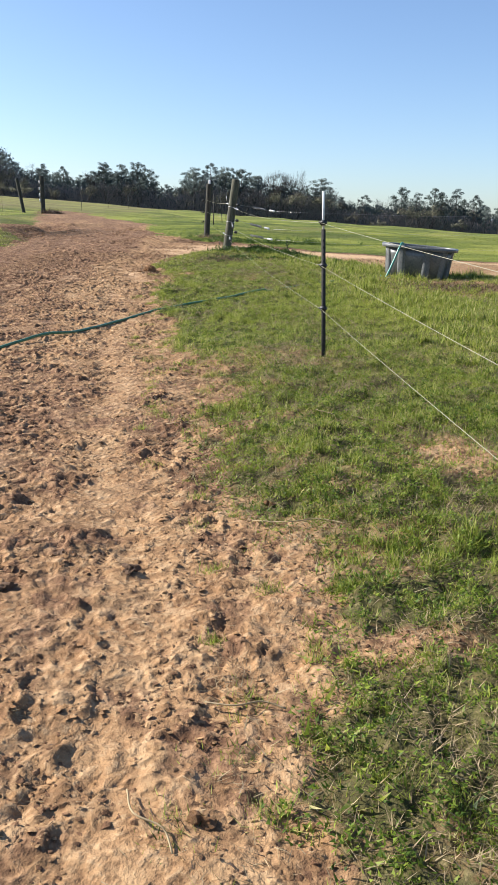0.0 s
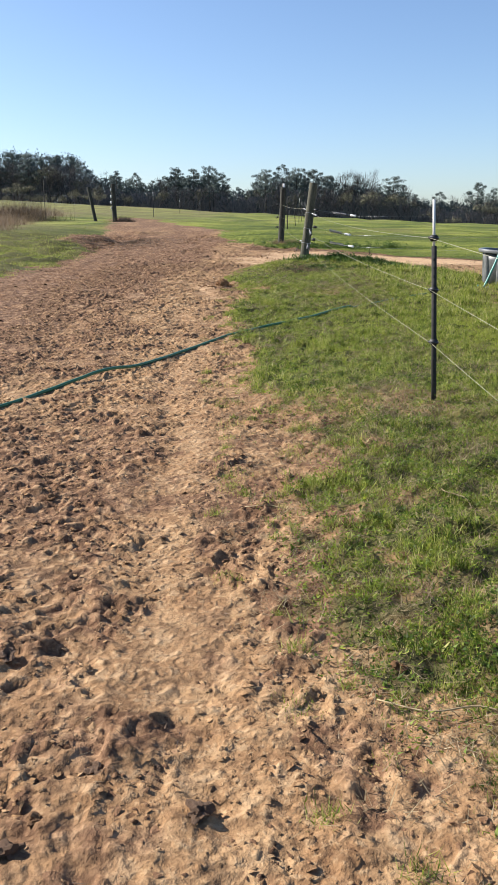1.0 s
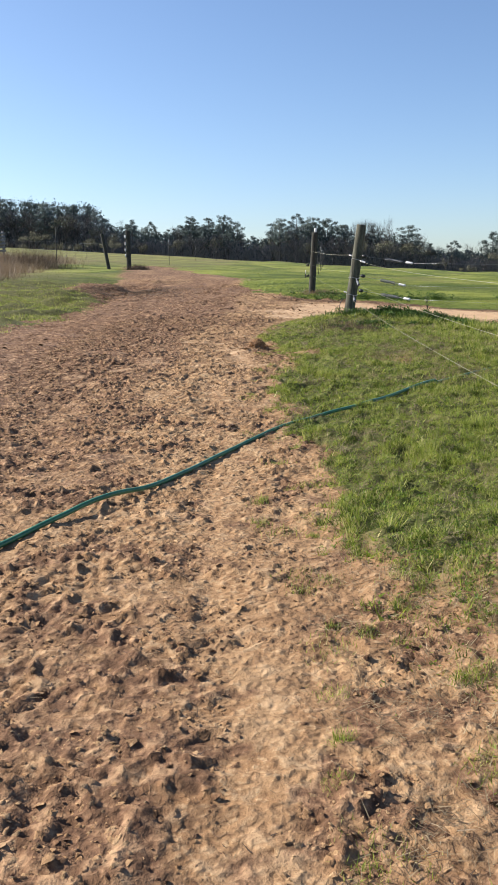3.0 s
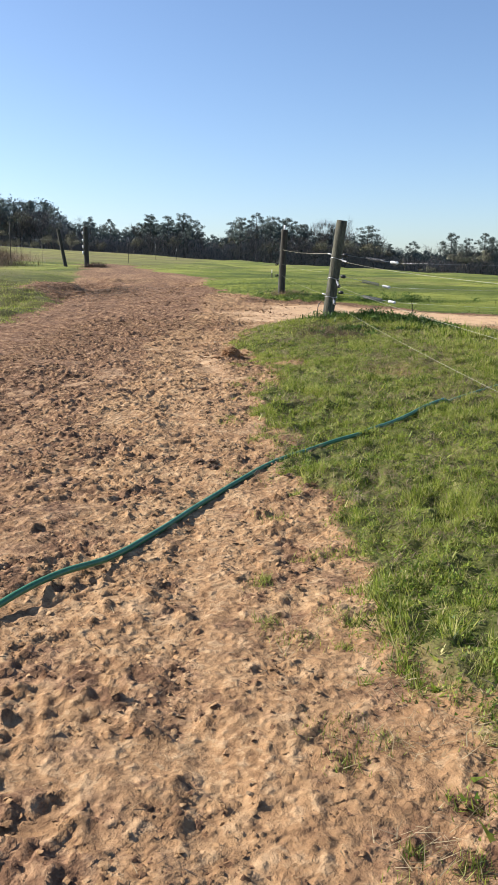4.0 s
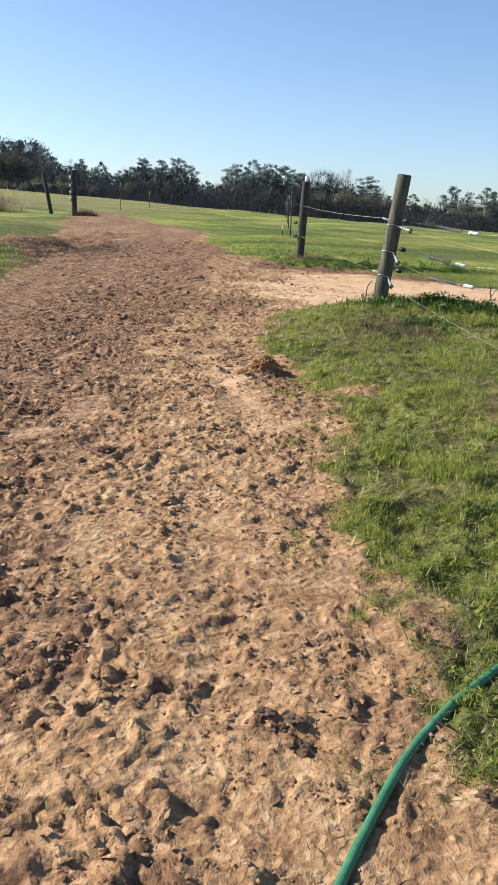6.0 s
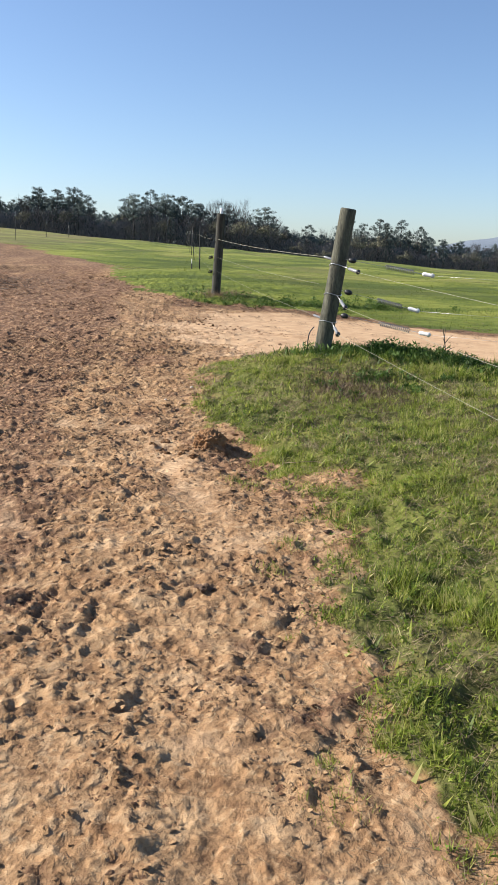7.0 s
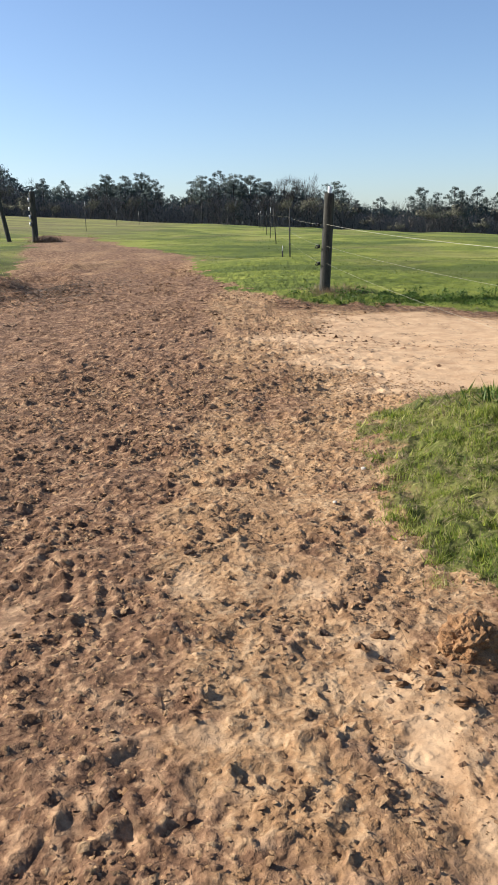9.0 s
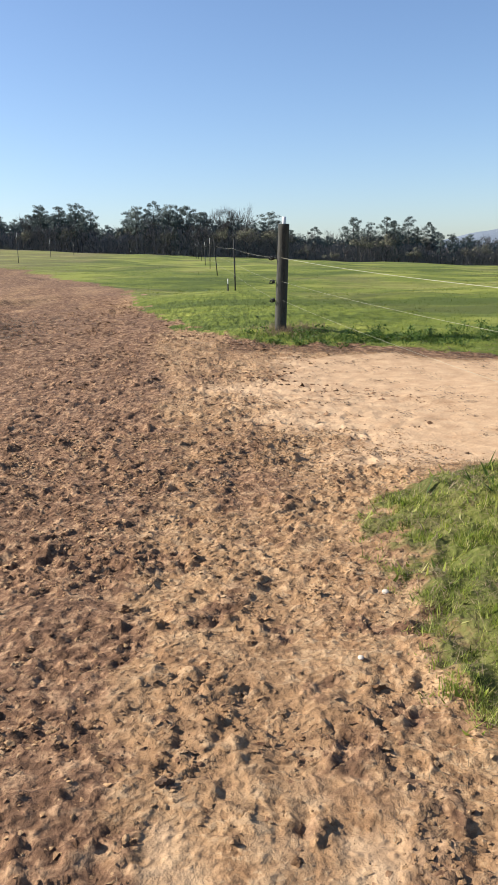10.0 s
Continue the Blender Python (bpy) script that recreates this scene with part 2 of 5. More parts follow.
RISE_Y = (-40, -5, 0, 3.7, 6, 9.2, 12.5, 14, 16, 18.5, 21, 24, 26.4, 28.5, 36, 46, 60, 80, 105, 130, 180, 260, 2500)
RISE_Z = (-1.2, -0.12, 0.07, 0.20, 0.275, 0.385, 0.56, 0.665, 0.69, 0.73, 0.79, 0.86, 1.06, 1.2, 1.3, 1.5, 1.78, 2.15, 2.55, 2.5, 1.6, 1.0, -6)
# where the turf begins beside the track
EDGE_Y = (-8, 1.0, 2.0, 3.1, 3.7, 4.2, 5.3, 6.2, 7.3, 8.0, 9.2, 9.9, 10.3, 11.1, 12.0, 12.7, 13.3, 14.1, 15.2, 16.4, 17.2, 18.0, 18.6)
EDGE_X = (0.3, 0.0, 0.08, 0.15, 0.0, -0.27, -0.47, -0.47, -0.67, -0.90, -0.93, -0.95, -1.27, -1.22, -1.50, -1.48, -1.34, -1.42, -1.70, -1.92, -1.90, -1.92, -1.75)
# where the verge begins on the far side of the track
VERGE_Y = (-40, 10, 17, 19, 24.6, 27.6, 35.6, 46, 56, 70)
VERGE_X = (-7.5, -6.6, -6.3, -6.1, -6.7, -7.1, -8.8, -11.0, -13.4, -17)
# the pasture's edge along the track, and along the side road
PAST_Y = (25.0, 25.3, 27.2, 30, 35, 38, 48, 60)
PAST_X = (-2.4, -2.5, -3.0, -3.7, -4.4, -4.8, -8.6, -17.5)


def turf_edge(y):
    return np.interp(y, EDGE_Y, EDGE_X)


def cover(x, y):
    """How much turf grows at a place: the island beside the track, the verge beyond it, and the pasture."""
    w = 0.16 * fbm(x, y, 0.7, 40, 4, 0.6) + 0.09 * fbm(x, y, 0.2, 45, 3, 0.6)
    top = np.interp(x, (-2.2, -1.75, -1.2, -0.5, 0.3, 0.8, 1.2, 1.8, 2.4, 4, 9, 40), (17.9, 18.5, 18.95, 19.15, 19.0, 18.5, 18.05, 17.3, 15.6, 14.9, 12.5, 3)) + w
    island = smooth(-0.10, 0.16, x - turf_edge(y) + 1.3 * w) * smooth(-0.1, 0.12, top - y)
    verge = smooth(-0.2, 0.35, np.interp(y, VERGE_Y, VERGE_X) - x + 3 * w)
    verge = verge * (1 - 0.97 * smooth(1.25, 0.8, np.hypot((x + 6.7) / 1.5, (y - 28.0) / 1.9) + 1.5 * w))
    back = np.interp(x, (-2.2, -0.6, 1.0, 2.1, 3.3, 5.4, 10, 60), (25.6, 25.2, 24.5, 23.2, 21.8, 20.5, 18, 12)) + 2 * w
    in_y, in_x = y - back, x - np.interp(y, PAST_Y, PAST_X) + 3 * w
    pasture = smooth(-0.15, 0.25, 1.1 - np.hypot(np.maximum(1.1 - in_y, 0), np.maximum(1.1 - in_x, 0)))
    pasture = np.where(y > 58, np.maximum(pasture, smooth(58, 60, y)), pasture)
    return np.maximum(np.maximum(island, verge), pasture)


def bare(x, y):
    """Thin places in the island's turf."""
    v = smooth(0.05, 0.45, fbm(x, y, 0.9, 61, 4, 0.6) + 0.16) * np.interp(y, (5, 9), (1.0, 0.4))
    inner = np.interp(y, (4.2, 5.2, 6.8, 8.2), (0.0, 0.18, 0.18, 0.02))
    strip = 1 - smooth(0, 1, (x - turf_edge(y) - inner) / np.interp(y, (4.2, 5.2, 6.8, 8.2), (0.22, 0.65, 0.65, 0.2)))
    near = strip * smooth(9.5, 7.0, y)
    spots = sum(a * np.exp(-(((x - cx) / rx) ** 2 + ((y - cy) / ry) ** 2)) for cx, cy, rx, ry, a in (
        (1.0, 4.4, 0.22, 0.28, 1.6), (-0.15, 13.55, 0.3, 0.25, 0.5), (-1.25, 14.25, 0.2, 0.16, 1.3), (0.42, 2.58, 0.26, 0.10, 1.0), (0.2, 7.2, 0.8, 0.5, 0.45), (3.1, 13.1, 1.1, 0.85, 1.4), (-0.7, 17.3, 0.3, 0.3, 0.3)))
    return np.clip(v * (0.12 + np.interp(y, (7, 9), (0.22, 0.06)) * smooth(0.9, 0.4, x - turf_edge(y)) + 0.55 * near) + 0.2 * near + spots, 0, 1) * (y < 19.5) * (x > turf_edge(y) - 0.3)


def height(x, y):
    z = np.interp(y, RISE_Y, RISE_Z) - np.interp(y, (22, 46, 105, 400), (0, 0.03, 0.058, 0.058)) * np.clip(x, -70, 70)
    z = z + np.interp(y, (1, 5, 7, 9, 11.5, 13.5, 14.5, 18), (0.08, 0.12, 0.12, 0.08, 0.04, 0.06, 0.11, 0.12)) * smooth(-0.25, 0.8, x - turf_edge(y)) * smooth(19.6, 18.3, y) * smooth(-9, -2, -x)
    z = z + 0.12 * np.exp(-(((x + 0.35) / 1.1) ** 2 + ((y - 18.1) / 0.9) ** 2))
    z = z + 0.09 * np.exp(-(((x + 1.4) / 1.6) ** 2 + ((y - 26.4) / 0.7) ** 2))
    z = z - 0.11 * np.exp(-((x - 2.8) / 1.1) ** 2 - ((y - 14.7) / 1.0) ** 2)
    z = z + 0.26 * fbm(x * 0.6, y, 0.9, 331, 3) * smooth(16, 19, y) * smooth(40, 30, y) * smooth(-6.0, -6.9, x)
    far = smooth(24, 34, y)
    return z + far * (0.24 * fbm(x, y, 9.0, 3, 3) + 0.14 * fbm(x * 0.6, y, 2.2, 9, 2)) + 0.03 * fbm(x, y, 2.2, 5, 2)


def track_middle(y):
    return np.interp(y, (-5, 0, 16, 24, 60), (-0.1, -0.15, -2.75, -3.0, -3.0))


def grow(start, step, factor, end):
    out = [start]
    while abs(out[-1] - start) < abs(end - start):
        out.append(out[-1] + step * (1 if end > start else -1))
        step *= factor
    return out


def build_ground():
    us = np.arange(-1.4, 1.4, 0.0130)
    side = grow(us[-1], 0.0140, 1.032, 4.6)
    side = side[:-1] + grow(side[-1], 0.11, 1.25, 2400)
    us = np.array([-v for v in side[:0:-1]] + list(us) + side[1:])
    ys = np.arange(1.1, 18.5, 0.0152)
    ahead = grow(ys[-1], 0.0160, 1.0075, 33)
    ahead = ahead[:-1] + grow(ahead[-1], 0.2, 1.12, 2600)
    ys = np.array(grow(ys[0], 0.03, 1.2, -1500)[:0:-1] + list(ys) + ahead[1:])
    y, u = np.meshgrid(ys, us, indexing="ij")
    x = u + track_middle(y)
    du, dy = np.gradient(us)[None, :], np.gradient(ys)[:, None]
    cell = np.maximum(du, dy) + 0 * x
    turf = cover(x, y)
    thin = bare(x, y)
    grass = turf * (1 - 0.85 * thin)
    soil = 1 - grass
    z = height(x, y)
    # the trodden strip beside the turf is smoother, the middle of the track churned by hooves
    strip = 0.75 * np.exp(-((x - turf_edge(y) + 0.52 + 0.1 * fbm(x, y, 1.5, 71, 2)) / 0.17) ** 2) * (y < 16)
    flat = smooth(0.02, 0.30, fbm(x, y, 0.75, 80, 2)) * smooth(-1.2, -0.7, x - turf_edge(y)) * smooth(-0.1, -0.4, x - turf_edge(y))
    churn = soil * (1 - 0.72 * np.clip(0.9 * strip + 0.5 * flat, 0, 1)) * (1 - 0.75 * smooth(17.5, 20.5, y) * smooth(-2.9, -0.6, x + fbm(x, y, 1.4, 261, 3)))
    keep = lambda wave: np.clip(1.7 - 2.6 * cell / wave, 0, 1)
    # uneven trodden soil: broken crests and crumbly patches between smooth packed ones
    wx, wy = x + 0.07 * fbm(x, y, 0.2, 201, 3), y + 0.07 * fbm(x, y, 0.2, 211, 3)
    packed = smooth(0.18, 0.42, fbm(x, y, 0.55, 85, 3)) * smooth(22, 17, y)
    rotten = smooth(0.10, 0.34, fbm(x, y, 0.42, 501, 3, 0.6)) * (1 - packed)
    crest = 0.7 * fbm(wx * 1.15, wy * 0.8, 0.12, 301, 3, 0.7) + 0.5 * (0.3 - np.abs(fbm(wx, wy, 0.19, 303, 2, 0.6)))
    scuff = 0.75 * fbm(wx, wy, 0.062, 311, 2, 0.7)
    lumps = fbm(x, y, 0.45, 21, 2)
    crumb = np.abs(fbm(wx, wy, 0.055, 51, 2, 0.7)) + np.maximum(fbm(wx, wy, 0.046, 53, 2, 0.7), -0.2)
    some = (0.55 + 0.55 * smooth(-0.25, 0.3, fbm(x, y, 0.7, 221, 3)) + 0.4 * rotten) * (1 - 0.65 * packed)
    relief = 0.027 * crest * some * keep(0.12) + 0.020 * scuff * some * keep(0.06) + 0.013 * crumb * (0.6 * (1 - packed) + 0.6 * rotten) * keep(0.05)
    # hoofprints: steep-walled, flat-floored, each pressed into those before it, the soil pushed up on one side
    for k in range(6500):
        py = float(rng.uniform(1.3, 27))
        px = float(turf_edge(min(py, 18)) + 0.1 - rng.uniform(0, 1) ** 0.9 * 4.2)
        if py > 17.5 and px > -1.9 and rng.uniform() < 0.75:
            continue
        r, depth, turn = rng.uniform(0.040, 0.064), rng.uniform(0.004, 0.009) * (1.6 if rng.uniform() < 0.04 else 1), rng.normal(0.1, 0.9)
        push, tilt = rng.uniform(0, 6.28), rng.uniform(-0.5, 0.9)
        i0, i1 = np.searchsorted(ys, (py - 0.13, py + 0.13))
        pu = px - float(track_middle(py))
        j0, j1 = np.searchsorted(us, (pu - 0.13, pu + 0.13))
        if i1 - i0 < 5 or j1 - j0 < 5:
            continue
        dx, dyy = 0.55 * wx[i0:i1, j0:j1] + 0.45 * x[i0:i1, j0:j1] - px, 0.55 * wy[i0:i1, j0:j1] + 0.45 * y[i0:i1, j0:j1] - py
        a, b = dx * math.cos(turn) + dyy * math.sin(turn), -dx * math.sin(turn) + dyy * math.cos(turn)
        d = np.sqrt((a / r) ** 2 + (b / (r * 1.15)) ** 2)
        inside = smooth(1.04, 0.80, d)
        amp = np.clip(0.15 + churn[i0:i1, j0:j1], 0, 1) * (1 - 0.6 * packed[i0:i1, j0:j1]) * (1 - grass[i0:i1, j0:j1])
        floor = -depth * (0.8 + 0.45 * tilt * b / r) + depth * 0.35 * smooth(0.4, 0.1, np.abs(a) / r) * smooth(0.7, 0.1, d)
        ridge = np.exp(-((d - 1.15) / 0.14) ** 2) * (0.3 + 1.0 * np.clip(np.cos(np.arctan2(b, a) - push), 0, 1))
        old = relief[i0:i1, j0:j1]
        relief[i0:i1, j0:j1] = old * (1 - 0.4 * inside * amp) + amp * (inside * floor + 1.0 * depth * ridge)
    z = z + churn * (0.022 * lumps * keep(0.45)) + np.clip(churn + 0.15, 0, 1) * soil * relief
    wide = fbm(wx, wy, 0.30, 321, 3, 0.65)
    z = z + churn * 0.032 * wide * smooth(15, 20, y) * keep(0.3) * some
    z = z + soil * 0.004 * fbm(x, y, 0.05, 55, 2) * keep(0.05)
    hummock = fbm(x, y, 0.24, 57, 3, 0.6)
    z = z + grass * keep(0.25) * (0.050 * hummock + 0.022 * fbm(x, y, 0.09, 59, 2)) * smooth(-8, -5, -np.abs(x))
    # wheel ruts
    for off in (-0.62, -1.95):
        line = turf_edge(np.minimum(y, 17)) + off + 0.25 * fbm(y * 0 + off, y, 4.0, 90, 2)
        z = z - 0.020 * np.exp(-((x - line) / 0.13) ** 2) * soil * (y < 20) * (0.7 + 0.6 * perlin(x * 0, y / 0.07, 4))
    # tyre lines drawn along the track
    for off, y0, y1 in ((-1.15, 7.2, 9.0), (-1.0, 9.6, 13.6), (-1.5, 13.5, 17.5)):
        lane = x - turf_edge(y) - off - 0.1 * fbm(0 * x + off, y, 2.0, 401, 2)
        z = z + 0.005 * np.sin(2 * np.pi * lane / 0.07) * smooth(0.17, 0.09, np.abs(lane)) * smooth(y0, y0 + 0.3, y) * smooth(y1, y1 - 0.3, y) * smooth(-0.15, 0.2, fbm(x, y, 0.5, 411, 2))
    # lugs pressed by a tractor wheel
    lane = x - np.interp(y, (3.6, 5.6), (-1.05, -1.35))
    z = z + 0.006 * np.sin(2 * np.pi * (y + 0.9 * np.abs(lane)) / 0.115 + 3 * fbm(x, y, 0.5, 391, 2)) * smooth(0.24, 0.14, np.abs(lane)) * smooth(3.5, 3.9, y) * smooth(5.6, 5.2, y)
    # the dug-out hollow beside the clay heap
    z = z - 0.10 * np.exp(-(((x + 1.66) / 0.13) ** 2 + ((y - 15.05) / 0.16) ** 2))
    z = z - 0.05 * np.exp(-(((x + 2.1) / 0.10) ** 2 + ((y - 15.1) / 0.07) ** 2))
    back = np.interp(x, (-2.2, -0.6, 1.0, 2.1, 3.3, 5.4, 10, 60), (25.6, 25.2, 24.5, 23.2, 21.8, 20.5, 18, 12)) + 0.25 * fbm(x, y, 0.9, 421, 3)
    damp = 0.4 * np.exp(-((y - 5.7) / 0.9) ** 2) + 0.5 * smooth(-0.45, -0.95, x - turf_edge(np.minimum(y, 18))) * np.interp(y, (0, 6.5, 8.5, 12), (1, 1, 0.45, 0)) + 0.5 * smooth(-1.9, -2.9, x - turf_edge(np.minimum(y, 18)))
    damp = damp + 0.9 * np.exp(-(((x + 3.75) / 0.7) ** 2 + ((y - 20.3) / 1.2) ** 2)) + 1.3 * np.exp(-(((x + 6.4) / 1.7) ** 2 + ((y - 27.4) / 2.1) ** 2)) + 0.55 * smooth(12, 20, y) * smooth(-1.9, -2.4, x) * np.clip(0.45 + 1.6 * fbm(x * 1.8, y * 0.6, 1.8, 241, 4), 0, 1.6)
    damp = damp + 0.5 * np.exp(-(((x + 2.3) / 0.5) ** 2 + ((y - 19.2) / 0.5) ** 2)) + 0.9 * smooth(-0.7, -0.1, y - back) * (x > -2.3) * (y < 27) + 0.8 * np.exp(-(((x + 1.75) / 0.5) ** 2 + ((y - 14.9) / 0.8) ** 2))
    sandy = 0.3 * strip * (0.1 + smooth(-0.2, 0.3, fbm(x, y, 0.8, 231, 2))) + smooth(-3.4, -0.3, x + 1.6 * fbm(x, y, 1.4, 261, 3)) * smooth(19.0, 19.6, y) * smooth(-0.1, -0.8, y - back) + 0.3 * np.exp(-(((x - 1.0) / 0.2) ** 2 + ((y - 4.4) / 0.25) ** 2)) + 0.22 * smooth(-0.1, 0.35, fbm(x * 2.0, y * 0.42, 1.3, 271, 3)) * smooth(17, 20, y) * smooth(48, 40, y) + 0.3 * smooth(9, 14, y) * smooth(18, 15, y) * smooth(-2.6, -1.8, x - turf_edge(y))
    damp = damp + np.interp(y, (13, 15), (0.45, 1.1)) * smooth(-1.05, -1.65, x - turf_edge(np.minimum(y, 18)) - np.interp(y, (11.5, 14.5), (0.1, 0.0))) * smooth(10, 13, y) * smooth(34, 24, y)
    rim = smooth(-0.7, -0.2, x - turf_edge(y)) * smooth(0.8, 0.3, x - turf_edge(y)) * (y < 18)
    damp = damp + 0.6 * rim * smooth(-0.10, 0.25, fbm(x, y, 0.4, 281, 3, 0.6))
    damp = damp + 0.7 * smooth(-1.0, -1.6, x - turf_edge(np.minimum(y, 18))) * smooth(13, 15.5, y) * smooth(24, 19, y)
    damp = damp + 0.55 * smooth(-0.95, -1.45, x - turf_edge(np.minimum(y, 18))) * smooth(7.5, 9.5, y) * smooth(18, 15, y)
    damp = damp + 0.55 * rotten * smooth(21, 17, y)
    global PACKED
    PACKED = packed
    sandy = sandy + 0.16 * packed * soil
    damp = damp * (1 - np.clip(sandy, 0, 1))
    dry = smooth(0, -2.5, x + 11.2 + 0.2 * (y - 30)) * smooth(27, 31, y) * smooth(68, 56, y) + 0.3 * smooth(-5, -14, x) * smooth(48, 60, y)
    dry = dry + 0.18 * smooth(0.0, 0.35, fbm(x, y, 1.3, 101, 3)) * (y < 19.5) + 0.25 * smooth(0.05, 0.4, fbm(x, y, 5.0, 111, 3)) * smooth(22, 40, y)
    global TRACK, GRID
    TRACK, GRID = (x, y, z, churn, cell), (us, ys, z)
    n, k = z.shape
    idx = np.arange(n * k, dtype=np.int32).reshape(n, k)
    quads = np.stack((idx[:-1, :-1], idx[:-1, 1:], idx[1:, 1:], idx[1:, :-1]), -1).reshape(-1, 4)
    me = bpy.data.meshes.new("ground")
    me.vertices.add(n * k)
    me.vertices.foreach_set("co", np.stack((x, y, z), -1).astype(np.float32).ravel())
    me.loops.add(quads.size)
    me.loops.foreach_set("vertex_index", quads.ravel())
    me.polygons.add(len(quads))
    me.polygons.foreach_set("loop_start", np.arange(0, quads.size, 4, dtype=np.int32))
    me.polygons.foreach_set("use_smooth", np.ones(len(quads), bool))
    # low lush bares more dark thatch, painted shade for the dense near turf
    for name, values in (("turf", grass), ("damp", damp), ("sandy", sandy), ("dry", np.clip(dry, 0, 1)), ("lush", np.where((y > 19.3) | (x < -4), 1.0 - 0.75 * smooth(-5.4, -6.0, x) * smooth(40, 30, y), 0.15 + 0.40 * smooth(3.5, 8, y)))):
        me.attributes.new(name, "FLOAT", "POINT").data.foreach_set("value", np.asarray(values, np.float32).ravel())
    me.update(calc_edges=True)
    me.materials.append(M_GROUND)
    return tagged(new("ground", me), "trampled reddish clay farm track running between green turf and pasture", "ground", kind="structure")


build_ground()


def surface(x, y):
    """The height of the ground with all its trodden relief."""
    us, ys, z = GRID
    u = x - track_middle(y)
    j, i = np.clip(np.searchsorted(us, u) - 1, 0, len(us) - 2), np.clip(np.searchsorted(ys, y) - 1, 0, len(ys) - 2)
    a, b = (u - us[j]) / (us[j + 1] - us[j]), (y - ys[i]) / (ys[i + 1] - ys[i])
    return (z[i, j] * (1 - a) + z[i, j + 1] * a) * (1 - b) + (z[i + 1, j] * (1 - a) + z[i + 1, j + 1] * a) * b


def ground_at(x, y):
    return float(height(np.array([float(x)]), np.array([float(y)]))[0])


# ---------------------------------------------------------------- mesh helpers
def mesh_of(name, bm, mat, flat=False):
    bmesh.ops.recalc_face_normals(bm, faces=bm.faces)
    me = bpy.data.meshes.new(name)
    bm.to_mesh(me)
    bm.free()
    if not flat:
        me.polygons.foreach_set("use_smooth", np.ones(len(me.polygons), bool))
    me.materials.append(mat)
    return me


def part(name, bm, mat, parent, label="", flat=False):
    ob = new(name, mesh_of(name, bm, mat, flat))
    ob.parent = parent
    return tagged(ob, label)


def empty(name, at, label, category, group=""):
    ob = new(name)
    ob.location = at
    return tagged(ob, label, category, group)


def tube(points, radius, sides=6, bm=None, caps=True):
    """A round bar along points; radius is one number or one for each point."""
    bm = bm or bmesh.new()
    pts = [Vector(p) for p in points]
    radii = radius if isinstance(radius, (list, tuple)) else [radius] * len(pts)
    rings, side = [], None
    for k, p in enumerate(pts):
        d = (pts[min(k + 1, len(pts) - 1)] - pts[max(k - 1, 0)]).normalized()
        side = (side - d * side.dot(d)).normalized() if side else d.orthogonal().normalized()
        up = d.cross(side)
        rings.append([bm.verts.new(p + radii[k] * (math.cos(a) * side + math.sin(a) * up)) for a in (2 * math.pi * s / sides for s in range(sides))])
    for a, b in zip(rings, rings[1:]):
        for s in range(sides):
            bm.faces.new((a[s], a[(s + 1) % sides], b[(s + 1) % sides], b[s]))
    if caps:
        bm.faces.new(rings[0][::-1])
        bm.faces.new(rings[-1])
    return bm


def box(lo, hi, bm=None, bevel=0.0):
    bm = bm or bmesh.new()
    made = bmesh.ops.create_cube(bm, size=1.0)["verts"]
    for v in made:
        v.co = Vector([lo[k] + (v.co[k] + 0.5) * (hi[k] - lo[k]) for k in range(3)])
    if bevel:
        edges = {e for v in made for e in v.link_edges}
        bmesh.ops.bevel(bm, geom=list(edges), offset=bevel, segments=2, affect="EDGES")
    return bm


def curve_through(points, steps):
    """A smooth line through points."""
    p = [Vector(q) for q in points]
    p = [2 * p[0] - p[1], *p, 2 * p[-1] - p[-2]]
    out = []
    for a, b, c, d in zip(p, p[1:], p[2:], p[3:]):
        for k in range(steps):
            s = k / steps
            out.append(0.5 * (2 * b + (c - a) * s + (2 * a - 5 * b + 4 * c - d) * s * s + (3 * b - a - 3 * c + d) * s ** 3))
    return out + [p[-2]]


def shards(name, mat, tris, label, category, kind="stuff", parent=None, facing=None):
    """A mesh of many loose triangles, given as an array n x 3 x 3; facing gives each its soft normal."""
    tris = np.asarray(tris, np.float32).reshape(-1, 3, 3)
    if facing is not None:
        side = np.cross(tris[:, 1] - tris[:, 0], tris[:, 2] - tris[:, 0])
        tris = np.where(((side * facing).sum(1) < 0)[:, None, None], tris[:, ::-1], tris)
    me = bpy.data.meshes.new(name)
    me.vertices.add(len(tris) * 3)
    me.vertices.foreach_set("co", tris.ravel())
    me.loops.add(len(tris) * 3)
    me.loops.foreach_set("vertex_index", np.arange(len(tris) * 3, dtype=np.int32))
    me.polygons.add(len(tris))
    me.polygons.foreach_set("loop_start", np.arange(0, len(tris) * 3, 3, dtype=np.int32))
    me.update(calc_edges=True)
    me.materials.append(mat)
    if facing is not None:
        me.polygons.foreach_set("use_smooth", np.ones(len(tris), bool))
        me.normals_split_custom_set_from_vertices(np.repeat(facing, 3, 0).tolist())
    ob = new(name, me)
    ob.parent = parent
    return tagged(ob, label, category, kind=kind) if parent is None else tagged(ob, label)


